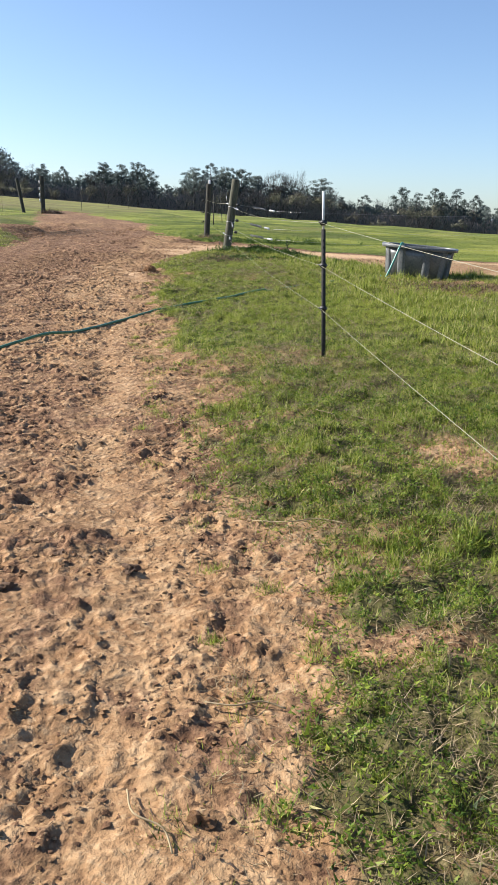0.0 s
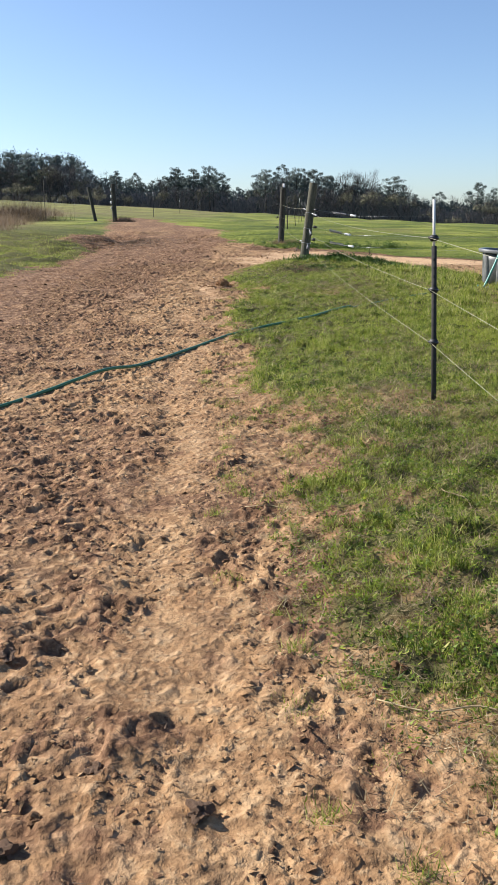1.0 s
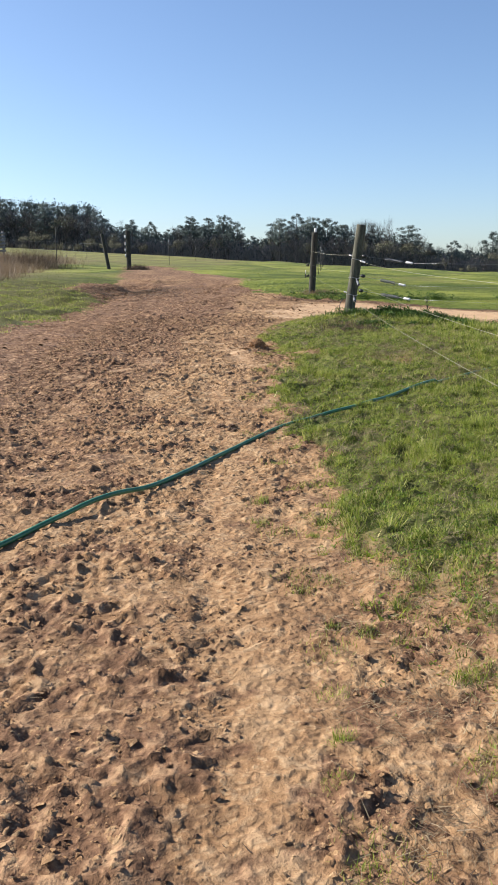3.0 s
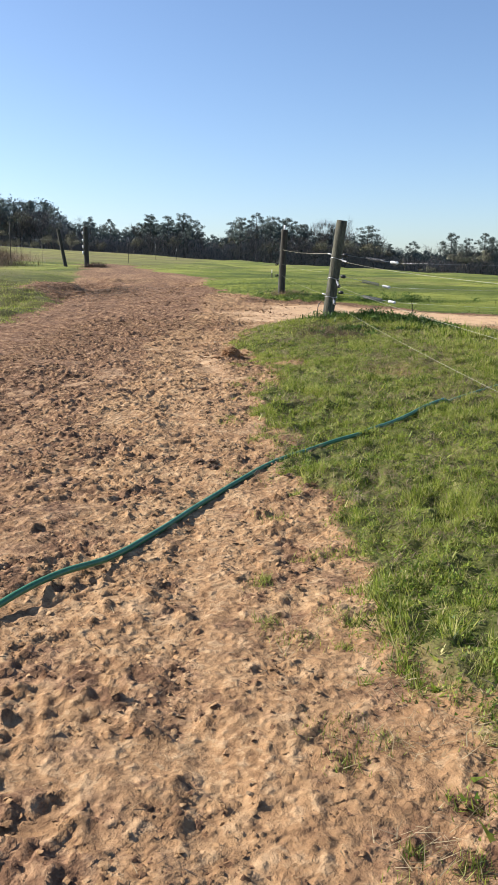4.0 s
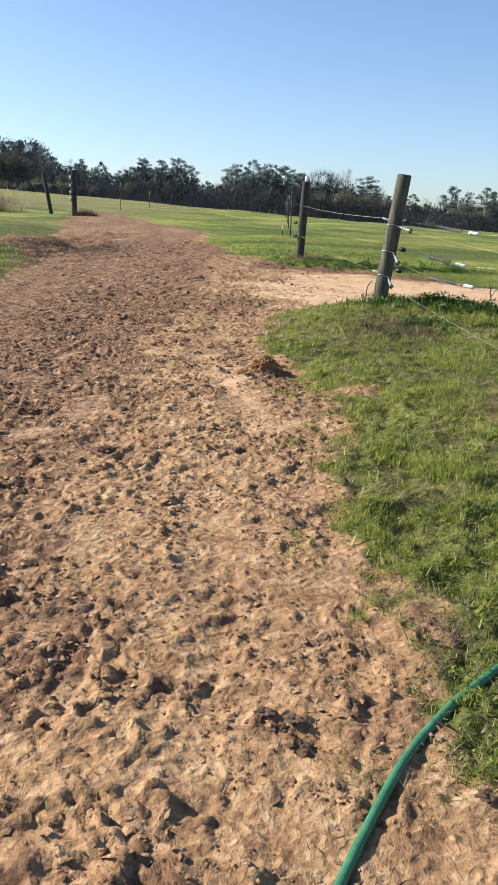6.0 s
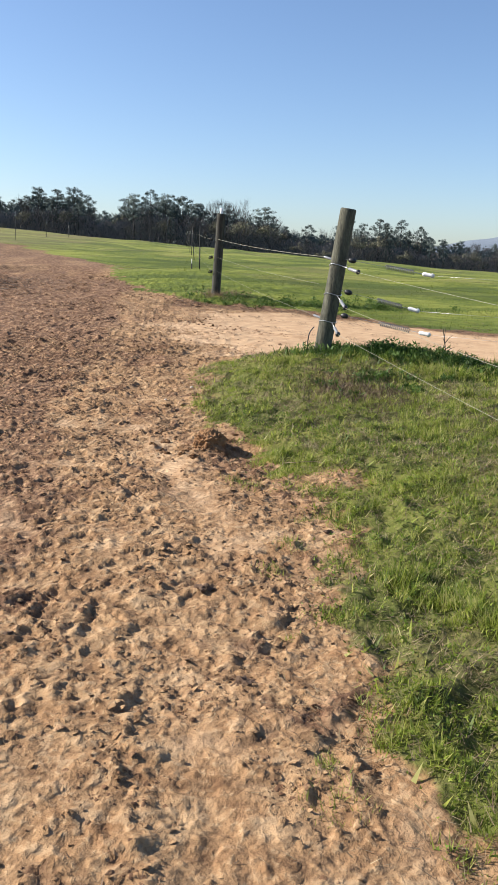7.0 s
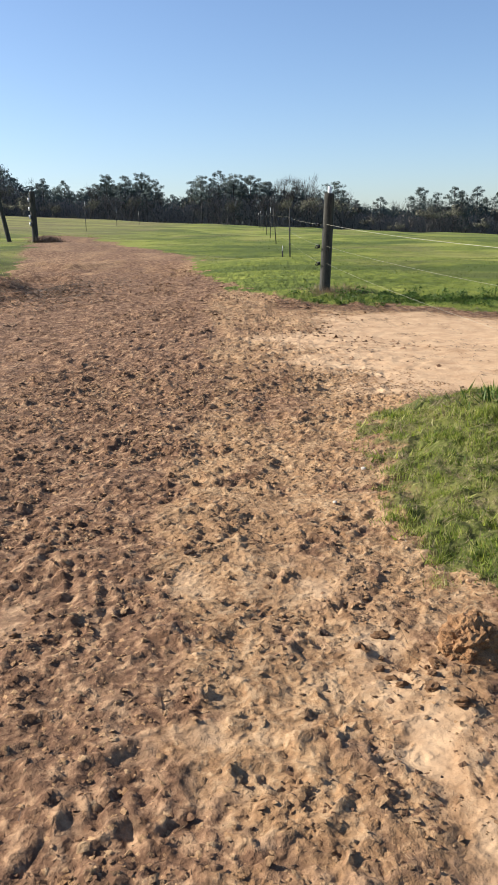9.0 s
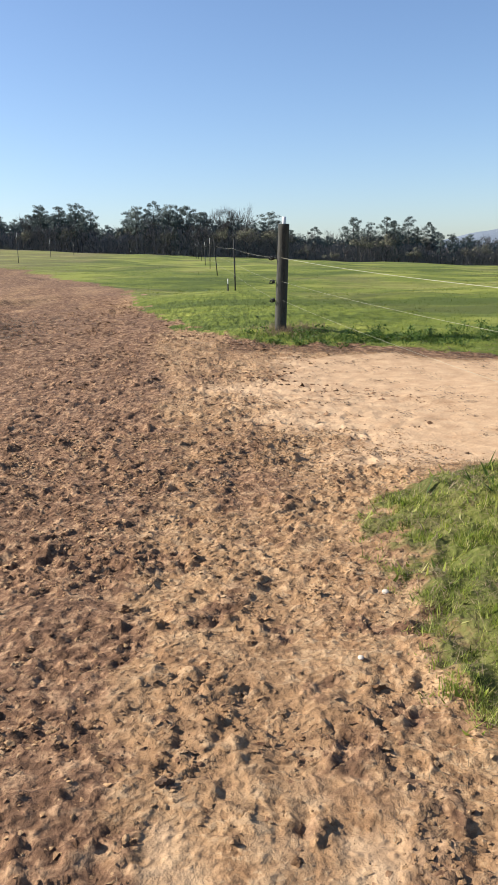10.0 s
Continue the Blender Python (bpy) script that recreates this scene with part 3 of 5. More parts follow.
# ---------------------------------------------------------------- fence posts and wires
def wooden_post(name, base, top, radius, mat, label, seed):
    """A round, slightly bowed post with a worn, chamfered head and long drying cracks."""
    base, top = Vector(base), Vector(top)
    ob = empty(name, base, label, "fence post")
    axis = top - base
    bm, rings, sides, n = bmesh.new(), [], 28, 26
    axis_n = axis.normalized()
    e1 = axis_n.orthogonal().normalized()
    e2 = axis_n.cross(e1)
    for k in range(n + 3):
        s = min(k, n) / n
        shrink = (1.0, 0.93, 0.80)[k - n] if k > n else 1.0
        lift = (0.0, 0.006, 0.010)[k - n] if k > n else 0.0
        ring = []
        for i in range(sides):
            a = 2 * math.pi * i / sides
            q = Vector((math.cos(a) * 1.6, math.sin(a) * 1.6, s * 1.5 + seed))
            r = radius * (1.03 - 0.08 * s) * (1 + 0.05 * noise.noise(q)) * shrink
            crack = max(0.0, 1 - abs(((a * 1.3 + seed + 0.35 * noise.noise(Vector((seed, s * 2, 1)))) % 1.57) - 0.7) / 0.09)
            r -= 0.007 * crack * (0.4 + 0.6 * noise.noise(Vector((s * 3, seed, a))))
            ring.append(bm.verts.new(axis * s + axis_n * (lift - (0.35 if k == 0 else 0)) + r * (math.cos(a) * e1 + math.sin(a) * e2)))
        rings.append(ring)
    for a, b in zip(rings, rings[1:]):
        for i in range(sides):
            bm.faces.new((a[i], a[(i + 1) % sides], b[(i + 1) % sides], b[i]))
    bm.faces.new(rings[-1])
    part("shaft", bm, mat, ob)
    return ob


def steel_post(base, top, label, white=0.30, group="steel fence posts", hooks=(0.44, 0.79, 1.13), studded=False):
    """A studded T-post with a white-painted tip and clip-on insulators."""
    base, top = Vector(base), Vector(top)
    ob = empty("steel_fence_post", base, label, "fence post", group)
    axis = top - base
    tall = axis.length
    turn = Vector((0, 0, 1)).rotation_difference(axis.normalized()).to_matrix().to_4x4()

    def profile(lo, hi, grow_by=0.0):
        g = grow_by
        bm = box((-0.017 - g, -0.004 - g, lo), (0.017 + g, 0.004 + g, hi), bevel=0.001)
        box((-0.004 - g, 0.004, lo), (0.004 + g, 0.034 + g, hi), bm, bevel=0.001)
        bm.transform(turn)
        return bm

    part("shaft", profile(-0.3, tall - white), M_STEEL, ob)
    if white:
        part("tip", tube([turn @ Vector((0, 0.008, tall - white - 0.02)), turn @ Vector((0, 0.008, tall))], 0.0095, 10), M_WHITE, ob, "white-painted tip")
    if studded:
        bm = box((-0.006, -0.011, 0), (0.006, -0.0045, 0.018))
        bm.transform(turn)
        stud = mesh_of("stud", bm, M_STEEL, True)
        for k in range(int((tall - white - 0.12) / 0.055)):
            bit = new("stud", stud)
            bit.parent, bit.location = ob, turn @ Vector((0, 0, 0.1 + k * 0.055))
    for h in hooks:
        bm = box((-0.026, -0.016, h - 0.020), (0.026, 0.042, h + 0.020), bevel=0.006)
        tube([(-0.030, -0.012, h), (-0.040, -0.034, h + 0.006), (-0.022, -0.050, h), (0.018, -0.048, h - 0.004), (0.026, -0.02, h)], 0.006, 6, bm)
        bm.transform(turn)
        part("insulator", bm, M_BLACK, ob, "black plastic clip insulator")
    return ob


def wire(points, radius, sag, label, mat=None, group="fence wires"):
    """One strand through its fixing points, hanging a little between them."""
    line = []
    for a, b in zip(points, points[1:]):
        a, b = Vector(a), Vector(b)
        n = max(4, int((b - a).length / 0.5))
        for k in range(n):
            s = k / n
            p = a.lerp(b, s)
            line.append(p - Vector((0, 0, sag * 4 * s * (1 - s))))
    line.append(Vector(points[-1]))
    ob = new("fence_wire", mesh_of("fence_wire", tube(line, radius, 6), mat or M_WIRE))
    return tagged(ob, label, "wire", group)


GP_BASE, GP_TOP = (-0.65, 18.36, 0.86), (-0.462, 18.27, 2.395)
FP_BASE, FP_TOP = (-1.50, 26.40, 1.05), (-1.43, 26.34, 2.66)
gate_post = wooden_post("gate_post", GP_BASE, GP_TOP, 0.083, M_POST, "grey-green weathered round wooden gate post leaning at the turf's end", 1.7)
far_gate_post = wooden_post("gate_post", FP_BASE, FP_TOP, 0.086, M_DARKPOST, "dark weathered round wooden post with a white cap", 5.2)
part("cap", tube([(0.075, -0.03, 1.56), (0.078, -0.03, 1.72)], 0.03, 12), M_WHITE, far_gate_post, "white plastic pipe cap")
for h in (1.14, 0.80, 0.53):
    bm = box((-0.118, -0.035, h - 0.028), (-0.072, 0.01, h + 0.028), bevel=0.006)
    tube([(-0.10, -0.03, h), (-0.135, -0.055, h + 0.02), (-0.15, -0.03, h - 0.02), (-0.11, -0.01, h - 0.03)], 0.009, 6, bm)
    part("insulator", bm, M_BLACK, far_gate_post, "black plastic ring insulator")


def along(a, b, s):
    return Vector(a).lerp(Vector(b), s)


def strain_insulator(parent, start, end, name="strain_insulator", radius=0.017, mat=None, tip=0.03):
    """A tubular end insulator with a dark cap and wire eye."""
    a, b = Vector(start) - parent.location, Vector(end) - parent.location
    pts = [a.lerp(b, s) for s in (0, 0.05, 0.12, 0.5, 0.88, 0.95, 1)]
    body = part(name, tube(pts, [radius * k for k in (0.5, 0.8, 1, 0.92, 1, 0.85, 0.5)], 12), mat or M_CLEAR, parent, "pale tubular strain insulator")
    d = (b - a).normalized()
    part("end_cap", tube([b - d * 0.004, b + d * 0.012, b + d * tip], [radius * 0.95, radius * 1.55, radius * 0.7], 10), M_BLACK, body, "black end cap")
    return body


GW = []
for s, hook, out in ((0.645, (-0.39, 17.98, 1.795), 0.0), (0.455, (-0.50, 17.95, 1.45), 0.0), (0.275, (-0.56, 17.93, 1.19), 0.0)):
    c = along(GP_BASE, GP_TOP, s)
    band = [(c + Vector((0.0905 * math.cos(a), 0.0905 * math.sin(a), 0.012 * math.sin(2 * a)))) - gate_post.location for a in (2 * math.pi * k / 22 for k in range(23))]
    part("wire_loop", tube(band, 0.0035, 6, caps=False), M_GALV, gate_post, "twisted galvanised wire loop")
    start = c + Vector((0.03, -0.095, -0.01))
    part("wire_tie", tube([start - gate_post.location, along(start, hook, 0.45) - gate_post.location], 0.0045, 6), M_GALV, gate_post, "galvanised wire tie")
    strain_insulator(gate_post, along(start, hook, 0.42), hook)
    GW.append(Vector(hook))
# the loose wire end at the foot
part("loose_wire", tube(curve_through([(-0.085, -0.02, 0.36), (-0.13, -0.03, 0.30), (-0.145, -0.03, 0.2), (-0.135, -0.02, 0.09)], 6), 0.006, 6), M_BLACK, gate_post, "black insulated wire end")

T_BASE, T_TOP = (0.54, 7.20, 0.40), (0.487, 7.29, 1.775)
near_post = steel_post(T_BASE, T_TOP, "black studded steel fence post with a white tip, upright in turf", studded=True)
back_base = (1.62, -4.0, ground_at(1.62, -4))
steel_post(back_base, Vector(back_base) + Vector((0.02, 0, 1.38)), "black studded steel fence post with a white tip")
for k, h in enumerate((1.13, 0.79, 0.44)):
    at = along(T_BASE, T_TOP, h / 1.378) + Vector((-0.03, -0.045, 0))
    wire([GW[k] + Vector((0.0, -0.03, -0.006)), at, Vector(back_base) + Vector((-0.03, -0.04, h))], 0.0011, 0.05, "thin pale electric fence wire strung between posts")

# wires across the side road, from the far gate post to the gate post
for k, (h, s) in enumerate(((1.14, 0.68), (0.80, 0.50), (0.53, 0.29))):
    a = Vector(FP_BASE) + Vector((0.02, -0.095, h))
    c = along(GP_BASE, GP_TOP, s)
    b = c + Vector((-0.13, 0.16, 0.025))
    wire([a, b], 0.0018 if k == 0 else 0.0009, 0.03, "thin pale wire strung across the sandy side road")
    if k != 1:
        strain_insulator(gate_post, b, c + Vector((-0.055, 0.085, 0.0)), "wire_joint", 0.013, M_CLEAR, 0.012)

# spring gates on the wires that leave the gate post along the road
end_base = (7.6, 14.6, ground_at(7.6, 14.6))
steel_post(end_base, Vector(end_base) + Vector((0, 0, 1.4)), "black studded steel fence post with a white tip")


def spring_gate(start, grip, tail):
    """A wire gate: knob insulator, coil spring, white handle and the slack strand beyond."""
    start, grip, tail = Vector(start), Vector(grip), Vector(tail)
    d = (grip - start).normalized()
    far = (grip - start).length
    ob = empty("spring_gate", start, "coiled metal spring gate with a white handle hung between posts", "gate", "spring gates")
    e1 = d.cross(Vector((0, 0, 1))).normalized()
    e2 = e1.cross(d)
    part("knob", tube([d * s for s in (0.03, 0.045, 0.07, 0.095, 0.11)], [0.012, 0.024, 0.028, 0.024, 0.012], 12), M_BLACK, ob, "black round insulator knob")
    s0, s1, turns = far * 0.46, far * 0.78, 16
    part("lead_wire", tube([Vector((0, 0, 0)), d * 0.03, d * s0], 0.0018, 5), M_GALV, ob)
    coil = [d * (s0 + (s1 - s0) * k / (turns * 10)) + 0.021 * (math.cos(2 * math.pi * k / 10) * e1 + math.sin(2 * math.pi * k / 10) * e2) for k in range(turns * 10 + 1)]
    part("coil_spring", tube(coil, 0.0045, 5), M_DARKGALV, ob, "dull galvanised coil spring")
    part("hook_wire", tube([d * s1, d * (far - 0.10)], 0.003, 5), M_GALV, ob)
    h0 = far - 0.12
    part("handle", tube([d * (h0 + s) for s in (0, 0.01, 0.025, 0.08, 0.10, 0.12)], [0.010, 0.019, 0.021, 0.017, 0.025, 0.012], 14), M_WHITE, ob, "white plastic gate handle")
    line = [(grip - start).lerp(tail - start, k / 12) - Vector((0, 0, 0.25 * (k / 12) * (1 - k / 12))) for k in range(13)]
    part("strand", tube(line, 0.0009, 5), M_GALV, ob)


M_DARKGALV = mottled("dull_galvanised", (0.10, 0.10, 0.105), (0.24, 0.245, 0.25), 60, 0.5, 0.5)
spring_gate((-0.47, 18.22, 1.91), (0.345, 17.86, 1.780), (7.58, 14.56, end_base[2] + 1.13))
spring_gate((-0.49, 18.23, 1.60), (0.25, 17.95, 1.432), (7.58, 14.56, end_base[2] + 0.80))
spring_gate((-0.51, 18.24, 1.36), (0.31, 17.71, 1.222), (7.58, 14.56, end_base[2] + 0.50))

# the line of steel posts running off through the pasture
line_posts = [(-1.50, 26.4)]
for k, (px, py) in enumerate(((-1.71, 35.4), (-1.80, 47.3), (-1.89, 56.2), (-1.97, 65.5), (-2.1, 75), (-2.2, 85), (-2.3, 95))):
    b = Vector((px, py, ground_at(px, py)))
    lean = (0.0, -0.10, 0.03, 0.0, 0.05, 0.0, -0.04)[k]
    steel_post(b, b + Vector((lean, 0, (1.38, 1.45, 1.5, 1.4, 1.4, 1.42, 1.38)[k])), "black steel fence post standing in pasture grass", white=(0.0, 0.0, 0.28, 0.2, 0.0, 0.2, 0.2)[k], group="pasture fence posts")
    line_posts.append((px, py))
for h in (1.14, 0.80, 0.53):
    wire([(px - 0.05, py, (FP_BASE[2] if py < 27 else ground_at(px, py)) + h) for px, py in line_posts], 0.0010, 0.03, "thin pale electric fence wire strung along pasture posts")
steel_post((-1.95, 34.0, ground_at(-1.95, 34.0)), (-1.95, 34.0, ground_at(-1.95, 34.0) + 0.30), "short pale steel stake in pasture grass", white=0.12, group="pasture fence posts", hooks=())
for px, py, tall in ((-13.2, 66.5, 1.85), (-12.95, 77, 1.2), (-12.9, 89, 1.2)):
    b = Vector((px, py, ground_at(px, py)))
    steel_post(b, b + Vector((0, 0, tall)), "steel fence post with a white tip far out in pasture", group="pasture fence posts")

# the old gateway where the track leaves the yard
LG = (-11.27, 46.4, ground_at(-11.27, 46.4) - 0.03)
corner = wooden_post("gate_post", LG, (LG[0] - 0.02, LG[1], LG[2] + 1.92), 0.115, M_DARKPOST, "dark wooden corner post with white insulators", 9.1)
for h in (1.62, 1.28, 0.98, 0.7):
    part("insulator", tube([(-0.14, -0.07, h - 0.07), (-0.14, -0.07, h + 0.07)], 0.034, 10), M_WHITE, corner, "white tube insulator")
b = (-12.2, 46.0, ground_at(-12.2, 46.0))
wooden_post("fence_post", b, (b[0] - 0.30, b[1], b[2] + 1.68), 0.085, M_DARKPOST, "dark thin wooden post leaning beside the gateway", 12.4)
b = Vector((-15.2, 47.0, ground_at(-15.2, 47.0)))
steel_post(b, b + Vector((0.02, 0, 2.0)), "black steel fence post standing in dry grass", white=0, group="gateway posts", hooks=())
b2 = Vector((-22.5, 48.0, ground_at(-22.5, 48.0)))
steel_post(b2, b2 + Vector((0.02, 0, 1.9)), "black steel fence post standing in dry grass", white=0, group="gateway posts", hooks=())
for h in (1.25, 0.85):
    wire([(-12.3, 46.0, ground_at(-12.2, 46) + h), b + Vector((0, -0.03, h)), b2 + Vector((0, -0.03, h))], 0.0015, 0.06, "thin dull fence wire strung along gateway posts", M_GALV)


def board_fence():
    """Weathered horizontal boards on posts, beyond the dry grass."""
    x0, y0 = -27.7, 71.0
    ob = empty("board_fence", (x0, y0, ground_at(x0, y0)), "weathered grey board fence panel behind tall dry grass", "fence")
    for k in range(3):
        part("post", box((-8.0 + k * 4.0, 0.05, -0.3), (-7.84 + k * 4.0, 0.2, 1.95), bevel=0.01), M_BOARD, ob)
    for k in range(6):
        part("board", box((-8.1, 0, 0.35 + k * 0.27), (0.3, 0.04, 0.50 + k * 0.27), bevel=0.006), M_BOARD, ob)


board_fence()


# ---------------------------------------------------------------- water trough and hose
def water_trough():
    """An oval moulded stock tank with deep upright flutes and a rolled rim."""
    x0, y0 = 2.70, 14.75
    ob = empty("water_trough", (x0, y0, ground_at(x0, y0) - 0.05), "grey moulded plastic oval water trough standing on turf", "trough")
    ob.rotation_euler = (radians(0.5), radians(4.0), radians(-22))
    n, half_l, half_w, tall = 120, 0.59, 0.40, 0.60

    def outline(a, grow_by, flute):
        c, s = math.cos(a), math.sin(a)
        ex = 2 / 2.6
        px, py = half_l * abs(c) ** ex * math.copysign(1, c), half_w * abs(s) ** ex * math.copysign(1, s)
        dent = 0.0
        for k in range(10):
            centre = 2 * math.pi * (k + 0.5) / 10
            gap = abs((a - centre + math.pi) % (2 * math.pi) - math.pi)
            dent = max(dent, float(smooth(0.22, 0.13, np.array(gap))))
        f = 1 + grow_by - 0.19 * dent * flute
        return px * f, py * f

    bm, rings = bmesh.new(), []
    for z, g, fl in ((0.0, -0.14, 0.9), (0.012, -0.12, 1), (0.25, -0.075, 1), (0.50, -0.035, 1), (0.525, -0.03, 0.3), (0.545, -0.028, 0)):
        rings.append([bm.verts.new((*outline(2 * math.pi * k / n, g, fl), z)) for k in range(n)])
    for z, g in ((0.43, -0.09), (0.10, -0.17)):
        rings.append([bm.verts.new((*outline(2 * math.pi * k / n, g, 0), z)) for k in range(n)])
    order = rings[:6]
    for a, b in zip(order, order[1:]):
        for k in range(n):
            bm.faces.new((a[k], a[(k + 1) % n], b[(k + 1) % n], b[k]))
    inner = [rings[5], rings[6], rings[7]]
    for a, b in zip(inner, inner[1:]):
        for k in range(n):
            bm.faces.new((a[k], a[(k + 1) % n], b[(k + 1) % n], b[k]))
    bm.faces.new(rings[7])
    bm.faces.new(rings[0][::-1])
    part("body", bm, M_TANK, ob)
    bm, rings = bmesh.new(), []
    for z, g in ((0.548, -0.05), (0.548, 0.055), (0.556, 0.07), (0.592, 0.075), (0.602, 0.06), (0.602, -0.03), (0.59, -0.05)):
        rings.append([bm.verts.new((*outline(2 * math.pi * k / n, g, 0), z)) for k in range(n)])
    for a, b in zip(rings, rings[1:] + rings[:1]):
        for k in range(n):
            bm.faces.new((a[k], a[(k + 1) % n], b[(k + 1) % n], b[k]))
    part("rim", bm, M_TANK, ob, "rolled grey plastic rim")
    bm = bmesh.new()
    bm.faces.new([bm.verts.new((*outline(2 * math.pi * k / n, -0.10, 0), 0.44)) for k in range(n)])
    part("water", bm, M_WATER, ob, "still dark water")
    bm = bmesh.new()
    tube([(-0.05, -half_w * 0.965, 0.38), (-0.05, -half_w * 0.955 - 0.004, 0.38)], 0.042, 10, bm)
    part("emblem", bm, M_CLEAR, ob, "faded white emblem")
    return ob


water_trough()


def hose():
    # over the track and through the turf to the trough
    plan = ((-4.1, 5.3), (-3.3, 6.4), (-2.85, 7.0), (-2.60, 7.40), (-2.46, 7.78), (-2.34, 8.07), (-2.22, 8.32), (-2.09, 8.57), (-1.93, 8.84), (-1.79, 9.20), (-1.62, 9.70), (-1.38, 10.25), (-1.22, 10.50), (-1.06, 10.69), (-0.70, 11.05), (-0.49, 11.33), (-0.26, 11.67), (0.02, 12.12), (0.60, 12.85), (1.3, 13.55), (1.85, 14.1), (2.15, 14.33))
    line = [(px, py, ground_at(px, py) + 0.011 + (0.006 if px < 0.05 else -0.02) * float(cover(np.array([px]), np.array([py]))[0])) for px, py in plan]
    ob = empty("garden_hose", line[7], "long green garden hose lying across the clay track", "hose")
    pts = [p - ob.location for p in curve_through(line, 12)]
    rest = surface(np.array([p.x + ob.location.x for p in pts]), np.array([p.y + ob.location.y for p in pts])) - ob.location.z
    rest = np.convolve(np.pad(np.maximum(rest, np.convolve(np.pad(rest, 3, "edge"), np.ones(7) / 7, "valid")), 9, "edge"), np.ones(19) / 19, "valid")
    pts = [Vector((p.x, p.y, float(h) + 0.006 + 0.042 * math.exp(-((p.x + ob.location.x + 2.1) / 0.2) ** 2) + (-0.012 if p.x + ob.location.x > 0.1 else 0.018 * float(smooth(-1.15, -0.8, p.x + ob.location.x))))) for p, h in zip(pts, rest)]
    part("tube", tube(pts, 0.0145, 10), M_HOSE, ob)
    bm = tube([p - Vector((0, 0, 0)) for p in (pts[-1], pts[-1] + Vector((0.03, 0.03, 0.006)), pts[-1] + Vector((0.06, 0.055, 0.01)))], 0.019, 10)
    part("coupling", bm, M_GALV, ob, "metal hose coupling")
    fill = curve_through([(2.03, 14.30, ground_at(2.03, 14.3) + 0.03), (2.11, 14.30, 0.70), (2.24, 14.32, 0.98), (2.33, 14.36, 1.20), (2.38, 14.42, 1.27), (2.43, 14.52, 1.20), (2.46, 14.62, 1.02)], 8)
    o2 = empty("filler_hose", fill[0], "pale teal filler hose hooked over the trough rim", "hose")
    part("tube", tube([p - o2.location for p in fill], 0.016, 10), M_TEAL, o2)


hose()


# ---------------------------------------------------------------- clods, heap, stones, sticks
def lump(name, radius, squash, seed, mat, detail=3, rough=0.45, crumbly=True):
    bm = bmesh.new()
    bmesh.ops.create_icosphere(bm, subdivisions=detail, radius=1.0)
    for v in bm.verts:
        q = v.co * 1.3 + Vector((seed * 3.1, seed, -seed))
        f = 1 + rough * noise.fractal(q, 0.9, 2.1, 4) + (0.30 * noise.noise(q * 4.3) + 0.16 * noise.noise(q * 11)) * rough
        v.co = Vector((v.co.x * radius * f, v.co.y * radius * f, v.co.z * radius * squash * f))
    return mesh_of(name, bm, mat, crumbly)


heap = new("clay_mound", lump("clay_mound", 0.115, 0.8, 4, M_CLOD, 5, 0.40))
heap.location = (-1.88, 15.16, ground_at(-1.88, 15.16) + 0.01)
tagged(heap, "small mound of crumbly orange clay at the turf edge", "clay mound")
kinds = [lump("clod", 1.0, 0.7, k + 10, m, 3, 0.95) for k, m in enumerate((M_CLOD, M_DCLOD, M_DCLOD, M_CLOD))]
spots = [(-0.95, 3.05, 0.032, 1), (-0.82, 3.35, 0.026, 1), (-1.28, 3.9, 0.034, 2), (-0.52, 3.2, 0.028, 1), (-1.2, 3.3, 0.025, 2), (-1.62, 10.35, 0.03, 1), (-1.72, 10.5, 0.026, 2), (-1.68, 10.42, 0.02, 1), (-1.95, 12.9, 0.03, 1), (-1.83, 12.2, 0.028, 2)]
for k in range(90):
    py = float(rng.uniform(1.8, 19))
    px = float(turf_edge(min(py, 18))) - float(rng.uniform(-0.15, 3.2))
    spots.append((px, py, float(0.008 + 0.018 * rng.uniform() ** 2), int(rng.integers(0, 4))))
for k in range(44):
    a = rng.uniform(0, 2 * math.pi)
    d = 0.11 + 0.25 * rng.uniform() ** 2
    spots.append((-1.9 + d * math.cos(a), 15.12 + d * math.sin(a), float(rng.uniform(0.010, 0.026)), 0 if rng.uniform() < 0.7 else 3))
for px, py, r, k in spots:
    ob = new("clod", kinds[k])
    ob.location = (px, py, float(surface(px, py)) + 0.05 * r)
    ob.scale = (r, r * float(rng.uniform(0.7, 1.2)), r * 0.8)
    ob.rotation_euler = (0, 0, float(rng.uniform(0, 6.28)))
    tagged(ob, "crumbled damp brown clay clod on the track" if k in (1, 2) else "crumbled dry tan clay clod on the track", "clod", "clay clods")
stone = lump("stone", 1.0, 0.6, 33, plain("pale_stone", (0.55, 0.47, 0.37), 0.8), 3, 0.15, False)
for px, py, r in ((-1.99, 17.24, 0.016), (-2.21, 16.68, 0.012), (0.75, 2.4, 0.012)):
    ob = new("stone", stone)
    ob.location, ob.scale = (px, py, ground_at(px, py) + 0.012), (r, r * 1.2, r)
    tagged(ob, "small pale rounded stone lying on soil", "stone", "stones")


